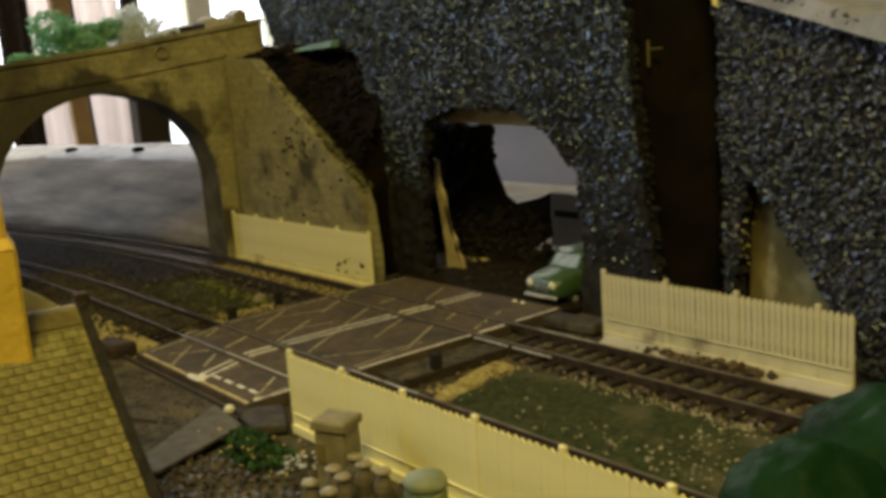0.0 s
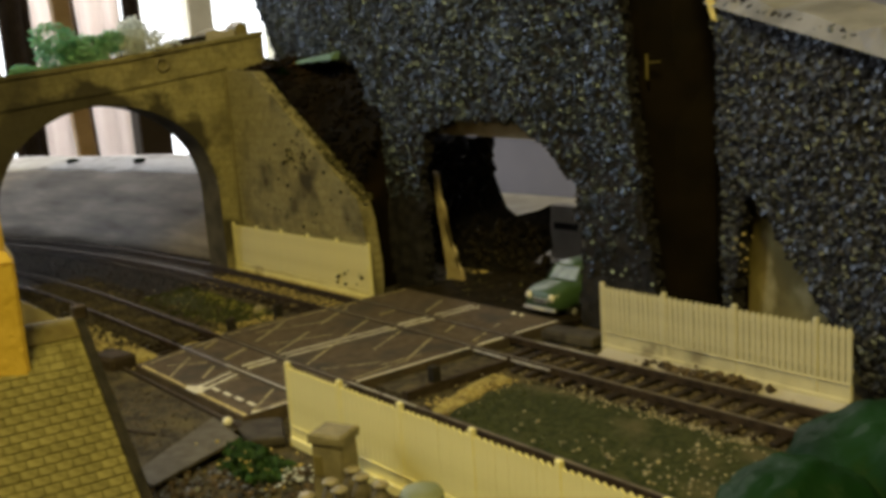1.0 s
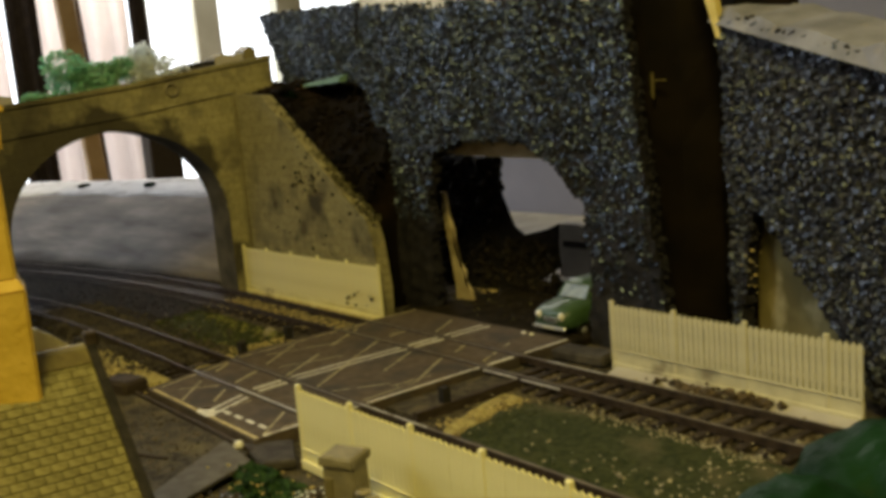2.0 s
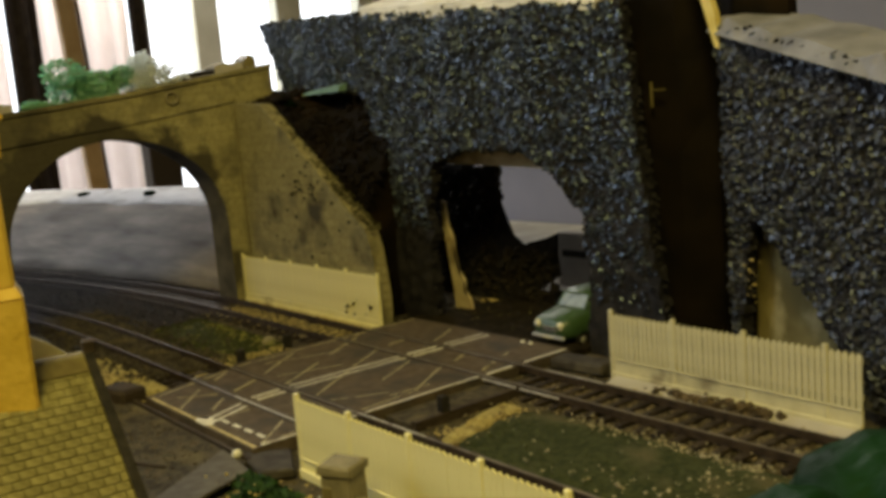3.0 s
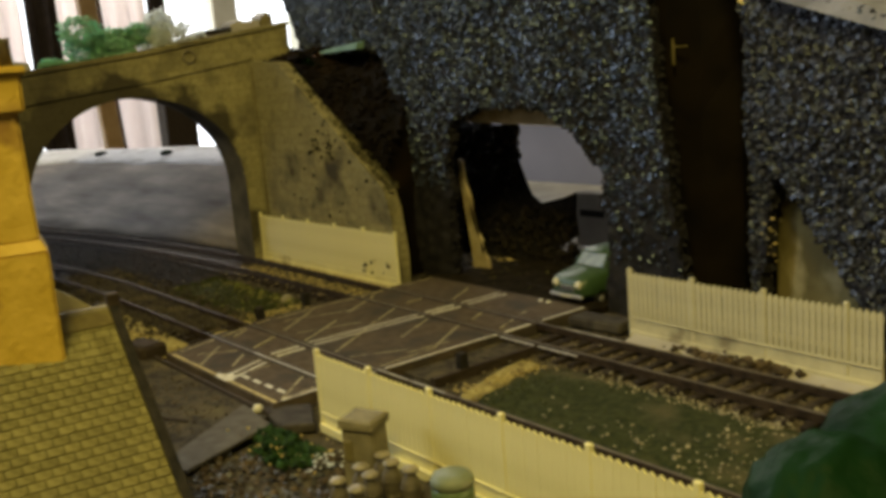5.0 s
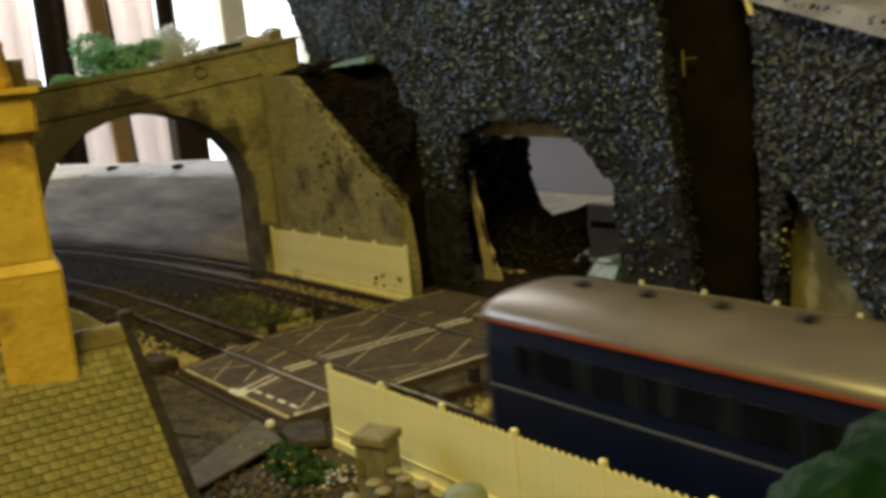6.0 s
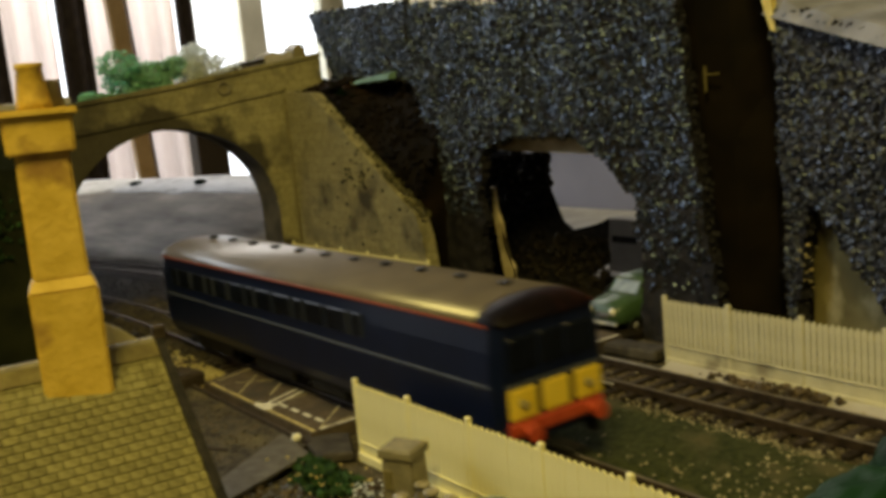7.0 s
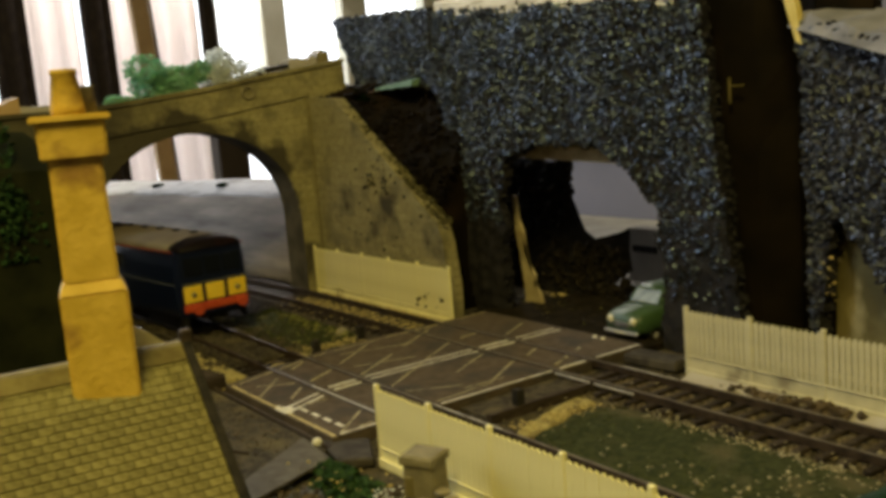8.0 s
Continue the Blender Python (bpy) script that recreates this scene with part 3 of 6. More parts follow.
def build_road():
    road = thing("road", (0, 0, 0), label="brown grey card road over the level crossing", category="road", kind="structure")
    rails = sorted(c + s * (GAUGE / 2 + 0.05) for c in (FAR_A, NEAR_B) for s in (-1, 1))
    cuts = [-9.35] + [v for r in rails for v in (r - 0.11, r + 0.13)] + [4.3]
    for k in range(0, len(cuts), 2):
        y0, y1 = cuts[k], cuts[k + 1]
        secs = []
        n = max(1, int((y1 - y0) / 0.5))
        bm = bmesh.new()
        for j in range(n + 1):
            y = y0 + (y1 - y0) * j / n
            a, b = road_x(y, -1), road_x(y, 1)
            top = -0.03 if abs(y - FAR_A) < 1 or abs(y - NEAR_B) < 1 else 0.0
            secs.append([(a, y, -0.40), (b, y, -0.40), (b, y, top), (a, y, top)])
        part("panel", loft(bm, secs), TARMAC, road)
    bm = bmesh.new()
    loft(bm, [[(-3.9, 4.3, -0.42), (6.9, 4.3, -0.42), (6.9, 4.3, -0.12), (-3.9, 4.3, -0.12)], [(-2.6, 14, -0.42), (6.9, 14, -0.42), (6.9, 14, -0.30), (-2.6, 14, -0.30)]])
    part("far_road", bm, DARK_GROUND, road)

    def stroke(p, q, w, mat, name):
        """A painted line on the card from one spot to another, cut where the rails run."""
        (x0, y0), (x1, y1) = p, q
        n = max(2, int(abs(y1 - y0) / 0.2))
        for k in range(n):
            a, b = y0 + (y1 - y0) * k / n, y0 + (y1 - y0) * (k + 1) / n
            if any(abs((a + b) / 2 - r) < 0.25 for r in rails):
                continue
            xa, xb = x0 + (x1 - x0) * k / n, x0 + (x1 - x0) * (k + 1) / n
            d = Vector((xb - xa, b - a, 0)).normalized()
            nx, ny = -d.y * w / 2, d.x * w / 2
            z0, z1 = -0.035, 0.006
            lines.setdefault((name, mat.name), (bmesh.new(), mat))
            loft(lines[(name, mat.name)][0], [[(xa - nx, a - ny, z0), (xa + nx, a + ny, z0), (xa + nx, a + ny, z1), (xa - nx, a - ny, z1)],
                                              [(xb - nx, b - ny, z0), (xb + nx, b + ny, z0), (xb + nx, b + ny, z1), (xb - nx, b - ny, z1)]])

    lines = {}
    stroke((6.72, -9.0), (6.74, 4.2), 0.09, WHITE_LINE, "edge_line")
    stroke((-2.55, -5.1), (-2.98, 4.2), 0.08, HATCH, "left_edge_line")
    stroke((-1.25, -8.9), (-2.5, -5.3), 0.07, HATCH, "left_edge_line")
    for x in (0.0, 0.42):
        stroke((3.0 + x, -9.1), (2.15 + x, -7.2), 0.11, WHITE_LINE, "centre_line")
        stroke((1.90 + x, -7.0), (1.84 + x, -5.2), 0.11, WHITE_LINE, "centre_line")
        stroke((1.80 + x, -5.2), (2.05 + x, 4.0), 0.10, WHITE_LINE, "centre_line")
    for a, b in (((1.0, -9.1), (-0.7, -7.6)), ((2.1, -8.4), (1.1, -7.5)), ((0.7, -7.0), (-0.1, -5.6)), ((-1.5, -6.6), (-2.1, -5.8)), ((-0.6, -4.9), (-2.4, -2.6)), ((1.5, -5.2), (-0.1, -2.8)),
                 ((6.6, -8.9), (5.2, -7.4)), ((6.65, -8.95), (6.5, -7.7)), ((3.7, -5.2), (1.9, -2.6)), ((1.8, -2.5), (0.0, 0.2)), ((4.1, -2.6), (2.6, 0.0)), ((6.1, -2.6), (4.6, -0.3)), ((4.4, 0.5), (3.7, 1.8)),
                 ((0.0, 0.6), (-0.1, 1.6)), ((-0.8, -1.8), (-2.4, 0.6)), ((6.2, 0.4), (5.2, 2.6)), ((1.4, 1.8), (0.2, 3.8))):
        stroke(a, b, 0.07, HATCH, "hatch_line")
    for a, b in (((3.1, -8.6), (3.1, -7.5)), ((4.6, -5.2), (5.6, -3.4)), ((5.9, -3.6), (6.0, -1.9)), ((6.4, -5.1), (6.2, -2.6)), ((-0.4, -8.6), (0.6, -7.2)), ((0.2, -4.8), (1.0, -2.4)), ((-1.9, -4.2), (-0.9, -1.2))):
        stroke(a, b, 0.05, HATCH, "faint_line")
    for key, (bm, mat) in lines.items():
        part(key[0], bm, mat, road)
    for xa, xb in ((-1.2, 2.7), (3.5, 6.75)):
        part("stop_line", boxed((xa, -9.27, -0.02), (xb, -9.15, 0.006)), YELLOW_LINE, road)
    for k in range(4):
        xa = 3.42 + 0.76 * k
        part("dash", boxed((xa, -8.74 + 0.03 * k, -0.02), (xa + 0.46, -8.60 + 0.03 * k, 0.007)), WHITE_LINE, road, "worn white painted dash")
    bm = bmesh.new()
    prism(bm, [(2.75, -9.33), (3.45, -9.32), (3.62, -9.12), (3.42, -8.95), (3.3, -8.62), (3.08, -8.85), (2.8, -8.72), (2.86, -9.0), (2.45, -9.12)], 0.03, lambda s, d, z: (s, z, 0.008 - d))
    part("splash", bm, WHITE_LINE, road, "smeared white paint patch")


def build_crossing_edges():
    """Dark side boards, ramps and short posts at the edges of the road."""
    for y0, y1, dx in ((-4.6, -0.25, 0.0),):
        bm = bmesh.new()
        loft(bm, [[(road_x(y, 1) + 0.12, y, -0.45), (road_x(y, 1) + 1.55, y, -0.45), (road_x(y, 1) + 1.55, y, -0.22), (road_x(y, 1) + 0.12, y, -0.22)] for y in (y0, y1)])
        single("cattle_ramp", bm, EARTH, "dark earthy strip beside the crossing", "ramp")
        bm = bmesh.new()
        loft(bm, [[(road_x(y, 1) + 1.6, y, -0.45), (road_x(y, 1) + 1.85, y, -0.45), (road_x(y, 1) + 1.85, y, -0.10), (road_x(y, 1) + 1.6, y, -0.10)] for y in (y0, y1)])
        single("timber_edge", bm, DARK_WOOD, "dark stained timber edge beside the crossing", "timber edge")
    for x, y, z in ((-3.4, -4.5, 0.40), (8.5, -3.3, 0.42), (-4.4, -1.75, 0.32), (-11.5, -8.6, 0.3)):
        bm = boxed((-0.16, -0.16, 0), (0.16, 0.16, z - GROUND), 0.03)
        t = single("short_post", bm, BLACK_CARD, "short black square post beside the crossing", "post")
        t.location = (x * CM, y * CM, GROUND * CM)
    bm = bmesh.new()
    loft(bm, [[(6.35, -9.55, z), (8.45, -9.95, z), (9.0, -9.15, z), (7.4, -8.35, z)] for z in (GROUND, -0.12)])
    bmesh.ops.bevel(bm, geom=bm.edges[:], offset=0.05, segments=1, affect="EDGES")
    single("gate_ramp", bm, PLATE_GREY, "dark grey flat plate at the road edge", "ramp plate")
    bm = boxed((-0.8, -0.55, 0), (0.8, 0.55, 0.7), 0.12)
    t = single("gate_ramp", bm, DARK_WOOD, "dark worn ramp block beside the front track", "ramp block")
    t.matrix_basis = pose(-2.8 * CM, -9.7 * CM, GROUND * CM, 0, 0, 12)
    bm = boxed((-1.2, -0.5, 0), (1.2, 0.5, 0.42), 0.08)
    t = single("gate_ramp", bm, PLATE_GREY, "dusty grey ramp block beside the rear fence", "ramp block")
    t.matrix_basis = pose(8.3 * CM, 3.5 * CM, GROUND * CM, 0, 0, 6)
    bm = boxed((-4.6, -0.07, 0), (4.6, 0.07, 0.30), 0.02)
    t = single("kerb_strip", bm, DARK_WOOD, "dark strip along the front of the road", "kerb")
    t.matrix_basis = pose(2.6 * CM, -9.62 * CM, GROUND * CM, 0, 0, 0)
    ball = lathe(bmesh.new(), [(0.02, 0), (0.13, 0.05), (0.17, 0.16), (0.13, 0.27), (0.02, 0.32)], 12)
    t = single("pale_bead", ball, LAMP_WHITE, "small cream bead lying by the ramp", "bead", smooth=True)
    t.location = (6.6 * CM, -9.75 * CM, (GROUND + 0.15) * CM)


def patch(name, label, cx, cy, lx, ly, mat, skew=0.0, height=0.16, seed=0.0, kind="structure"):
    """A thin scatter-covered mat with an uneven outline and a low crown."""
    bm = bmesh.new()
    rings = []
    for j, f in enumerate((1.0, 0.93, 0.75, 0.45)):
        ring = []
        for k in range(44):
            a = 2 * math.pi * k / 44
            c, s = math.cos(a), math.sin(a)
            p = 6
            r = (abs(c) ** p + abs(s) ** p) ** (-1 / p) * (1 + 0.06 * noise.noise((c * 3 + seed, s * 3, seed)))
            x, y = c * r * lx * f, s * r * ly * f
            z = (0, 0.6, 0.85, 1.0)[j] * height + (0.05 * noise.noise((x, y, seed)) if j else 0)
            ring.append((cx + x + skew * y, cy + y, GROUND - 0.04 + z))
        rings.append(ring)
    loft(bm, rings)
    return single(name, bm, mat, label, "grass" if mat is GRASS_BED else "ground cover", kind, smooth=True)


def tufts(n, cx, cy, lx, ly, skew, seed):
    """Fine grass flock standing as small leaning blades."""
    rnd = np.random.default_rng(seed)
    v, f = [], []
    for _ in range(n):
        x, y = rnd.uniform(-lx, lx), rnd.uniform(-ly, ly)
        px, py = cx + x + skew * y, cy + y
        h, w, a = rnd.uniform(0.05, 0.17), 0.025, rnd.uniform(0, 6.3)
        dx, dy = math.cos(a) * w, math.sin(a) * w
        b = len(v)
        v += [(px - dx, py - dy, GROUND + 0.05), (px + dx, py + dy, GROUND + 0.05), (px - dy, py + dx, GROUND + 0.05), (px + rnd.normal(0, 0.06), py + rnd.normal(0, 0.06), GROUND + 0.08 + h)]
        f += [(b, b + 1, b + 3), (b + 1, b + 2, b + 3), (b + 2, b, b + 3)]
    me = bpy.data.meshes.new("grass_tufts")
    me.from_pydata((np.array(v) * CM).tolist(), [], f)
    me.materials.append(TUFT)
    return tagged(new("grass_tufts", me), "short green and straw flock grass", "grass", "", "stuff")


def build_greens():
    patch("grass_mat", "green flock mat between the tracks, sand edged", 17.1, -2.75, 7.2, 2.1, GRASS_BED, skew=-0.08, height=0.19, seed=1.0)
    tufts(1700, 17.2, -2.75, 6.6, 1.85, -0.08, 3)
    patch("grass_mat", "dark green rough grass between the tracks before the bridge", -9.4, -2.9, 5.2, 1.7, GRASS_BED, skew=-0.2, seed=4.0)
    tufts(5200, -9.4, -2.9, 4.9, 1.6, -0.2, 5)
    pts = [(9.85 + RND.normal(0, 0.28), y, GROUND + 0.12) for y in RND.uniform(-4.6, -1.1, 170)]
    pts += [(-4.6 + RND.normal(0, 0.35), y, GROUND + 0.14) for y in RND.uniform(-4.5, -1.6, 260)]
    pts += [(x, -9.2 + RND.normal(0, 0.35), GROUND + 0.12) for x in RND.uniform(-8.0, -2.0, 700)]
    pts += [(x, 2.6 + RND.normal(0, 0.14), GROUND + 0.10) for x in RND.uniform(-16, -3.5, 380)]
    pts += [(x, FAR_A + RND.normal(0, 0.5), GROUND + 0.12) for x in RND.uniform(-15, -4.2, 500)]
    for cx, cy, lx, ly, seed in ((-8.6, -8.15, 3.4, 0.62, 7.0), (-3.9, -6.1, 0.7, 0.36, 9.0), (-5.0, -4.75, 1.5, 0.34, 12.0), (-4.2, -8.2, 1.2, 0.5, 14.0), (9.75, -2.75, 0.50, 1.95, 16.0)):
        patch("sand_patch", "yellow sand spread beside track and grass", cx, cy, lx, ly, SAND_MAT, skew=-0.3, height=0.14, seed=seed)
    pts += [(x, FAR_A + RND.normal(0, 0.5), GROUND + 0.10) for x in RND.uniform(-16, -4.2, 1100)]
    flock = [(x, -1.95 - 0.05 * (x + 9) + RND.normal(0, 0.22), GROUND + 0.16 + RND.uniform(0, 0.1)) for x in RND.uniform(-12.5, -5.2, 90)] + [(RND.uniform(-14, -5), RND.uniform(-4.3, -1.6), GROUND + 0.14) for _ in range(50)]
    stones("yellow_flock", flock, YELLOW_FLOCK, RND, (0.05, 0.13), label="yellow green flock crumbs on the rough grass")
    t = single("pale_lump", lathe(bmesh.new(), [(0.30, -0.05), (0.34, 0.1), (0.22, 0.26), (0.05, 0.36)], 7), PALE_CHIP, "pale plaster lump lying on the grass", "lump")
    t.matrix_basis = pose(-6.1 * CM, -1.75 * CM, (GROUND + 0.08) * CM, 12, 8, 20)
    stones("sand_edging", pts, SAND, RND, (0.03, 0.075), label="yellow sand crumbs along the edges of grass and track")
    pts = [(RND.uniform(-16, 22), RND.uniform(-4.8, 3.0), GROUND + 0.14) for _ in range(260)]
    pts += [(x, y, GROUND + 0.18) for x, y in zip(RND.uniform(13, 22, 60), RND.normal(-4.1, 0.45, 60))]
    pts += [(x, y, GROUND + 0.14) for x, y in zip(RND.uniform(12, 19, 190), RND.normal(-1.0, 0.2, 190))]
    pts += [(x, y, GROUND + 0.16) for x, y in zip(RND.uniform(17.5, 24, 230), RND.uniform(-4.6, -0.9, 230))]
    pts += [(x, y, GROUND + 0.06) for x, y in zip(RND.uniform(-4, 6, 180), RND.normal(4.7, 0.7, 180))]
    pts = [p for p in pts if not (road_x(p[1], -1) - 0.2 < p[0] < road_x(p[1], 1) + 0.2 and p[1] < 4.3)]
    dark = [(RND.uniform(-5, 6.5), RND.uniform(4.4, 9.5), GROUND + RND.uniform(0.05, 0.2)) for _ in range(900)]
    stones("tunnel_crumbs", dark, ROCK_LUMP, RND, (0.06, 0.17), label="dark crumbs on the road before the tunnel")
    green = [(RND.uniform(-4.5, 6), RND.uniform(4.6, 8.5), GROUND + RND.uniform(0.15, 0.25)) for _ in range(110)]
    stones("green_flecks", green, YELLOW_FLOCK, RND, (0.03, 0.08), label="olive flock crumbs before the tunnel")
    stones("pale_chips", pts, PALE_CHIP, RND, (0.03, 0.085), label="pale chips scattered over the ground")
    pts = [(x, y, GROUND + 0.08) for x, y in zip(RND.uniform(7.5, 17, 1500), RND.uniform(-14, -9.3, 1500)) if y < -9.4 - 0.35 * (17 - x) * 0.2 and x > 7.6 + (y + 14) * 0.5]
    stones("dark_rubble", pts[::2], GREY_RUBBLE, RND, (0.04, 0.14), label="glinting black rubble in front of the fence")
    stones("dark_rubble", [p for k, p in enumerate(pts) if k % 2], BROWN_DIRT, RND, (0.05, 0.15), label="dark rubble and grit in front of the fence")
    pts = [(x, y, GROUND + 0.06) for x, y in zip(RND.uniform(-16, 24, 2600), RND.uniform(-11, 4.6, 2600))]
    pts = [p for p in pts if not (road_x(p[1], -1) - 0.2 < p[0] < road_x(p[1], 1) + 0.2)]
    stones("loose_grit", pts, GRAVEL, RND, (0.03, 0.07), label="fine brown grit over the ground")
    bm = bmesh.new()
    lo, hi = GROUND - 0.05, -0.17
    loft(bm, [[(-3.6, -9.75, lo), (7.2, -9.75, lo), (7.2, -9.75, hi), (-3.6, -9.75, hi)], [(-2.0, -12.0, lo), (8.6, -12.0, lo), (8.6, -12.0, hi), (-2.0, -12.0, hi)], [(1.0, -15.2, lo), (9.6, -15.2, lo), (9.6, -15.2, hi - 0.1), (1.0, -15.2, hi - 0.1)]])
    single("yard", bm, EARTH, "brown earth yard between cottage and road", "ground", "structure")
    bm = bmesh.new()
    loft(bm, [[(5.75, -9.8, hi - 0.03), (7.97, -10.07, hi - 0.03), (7.97, -10.07, hi + 0.05), (5.75, -9.8, hi + 0.05)],
              [(8.2, -13.4, hi - 0.03), (9.3, -13.2, hi - 0.03), (9.3, -13.2, hi + 0.05), (8.2, -13.4, hi + 0.05)]])
    single("pavement", bm, PATH_GREY, "grey card path beside the cottage", "path", "structure")
    t = single("twig", boxed((-0.6, -0.05, 0), (0.6, 0.05, 0.09), 0.03), DARK_WOOD, "dark twig lying in the yard", "twig")
    t.matrix_basis = pose(5.2 * CM, -11.9 * CM, (hi + 0.0) * CM, 0, 0, 25)
    pts = [(RND.uniform(-1.5, 8.5), RND.uniform(-13.5, -9.9), hi + 0.02) for _ in range(420)]
    stones("yard_grit", pts, GRAVEL, RND, (0.025, 0.07), label="loose grit over the earth yard")


build_road()
build_crossing_edges()
build_greens()

# ---------------------------------------------------------------- picket fences


def build_fence(name, label, mat, start, length, rz, height, pitch, post_pitch, picket_w, base_h, post_over=0.12, thick=0.10, rails=True):
    """A moulded picket fence on a solid foot: posts, two rails, and each picket."""
    fence = thing(name, start, rz, label=label, category="fence")
    part("base_board", boxed((0, -thick / 2, 0), (length, thick / 2, base_h), 0.02), mat, fence)
    part("foot_ledge", boxed((0.02, -thick / 2 - 0.045, base_h - 0.06), (length - 0.02, -thick / 2, base_h + 0.005), 0.012), mat, fence)
    part("base_lip", boxed((-0.02, -thick / 2 - 0.10, 0), (length, -thick / 2, base_h * 0.45), 0.02), mat, fence)
    for z in (base_h + (height - base_h) * 0.16, height - 0.34):
        part("fence_rail", boxed((0, -0.005, z), (length, 0.055, z + 0.16)), mat, fence)
    me = mesh_from("picket", prism(bmesh.new(), [(-picket_w / 2, base_h - 0.02), (picket_w / 2, base_h - 0.02), (picket_w / 2, height - 0.08), (0, height), (-picket_w / 2, height - 0.08)], 0.05,
                                   lambda s, d, z: (s, -0.055 + d, z)), mat)
    x = pitch / 2
    while x < length:
        p = new("picket", me)
        p.parent = fence
        p.matrix_basis = pose(x * CM, 0, RND.normal(0, 0.006) * CM, 0, RND.normal(0, 0.15), 0)
        x += pitch
    me = mesh_from("post", boxed((-0.09, -0.075, 0), (0.09, 0.07, height + post_over), 0.03), mat)
    x = 0.0
    while x < length + 0.2:
        p = new("post", me)
        p.parent = fence
        p.matrix_basis = pose(x * CM, 0, 0)
        x += post_pitch
    return fence


build_fence("picket_fence", "cream plastic picket fence behind the rear track, grubby foot", OLD_CREAM, (10.15, 3.1, GROUND), 9.2, -1.0, 2.46, 0.205, 2.70, 0.160, 0.85)
build_fence("picket_fence", "cream yellow picket fence in front of the front track", CREAM_PLASTIC, (9.1, -8.92, GROUND), 17.6, 0.3, 2.34, 0.21, 2.62, 0.200, 0.62)
build_fence("picket_fence", "cream yellow fence panel below the bridge wing wall", CREAM_PLASTIC, (-16.9, 2.78, GROUND), 13.2, 0.2, 2.62, 0.21, 2.64, 0.206, 0.5)

# ---------------------------------------------------------------- the stone road bridge
BRIDGE_AT, BRIDGE_TURN = (-17.0, 3.0), radians(-95)


def on_face(s, d, z):
    """A spot on the bridge: s along the face away from the wing wall, d into the bridge, z up."""
    c, t = math.cos(BRIDGE_TURN), math.sin(BRIDGE_TURN)
    return (BRIDGE_AT[0] + s * c + d * t * 0.996, BRIDGE_AT[1] + s * t - d * 0.10, z)


def parapet_top(s):
    return 12.25 - 0.105 * min(s, 12.0) + 0.28 * max(0.0, 1 - max(s, 0.0) / 4)


ARCH_MID, ARCH_HALF, ARCH_SPRING, ARCH_RISE = 6.45, 5.7, 4.2, 5.1


def arch_line(grow, n=28, foot=True):
    pts = [(ARCH_MID + (ARCH_HALF + grow) * math.cos(math.pi * k / n), ARCH_SPRING + (ARCH_RISE + grow) * math.sin(math.pi * k / n)) for k in range(n + 1)]
    return [(ARCH_MID + ARCH_HALF + grow, GROUND - 0.1)] + pts + [(ARCH_MID - ARCH_HALF - grow, GROUND - 0.1)] if foot else pts


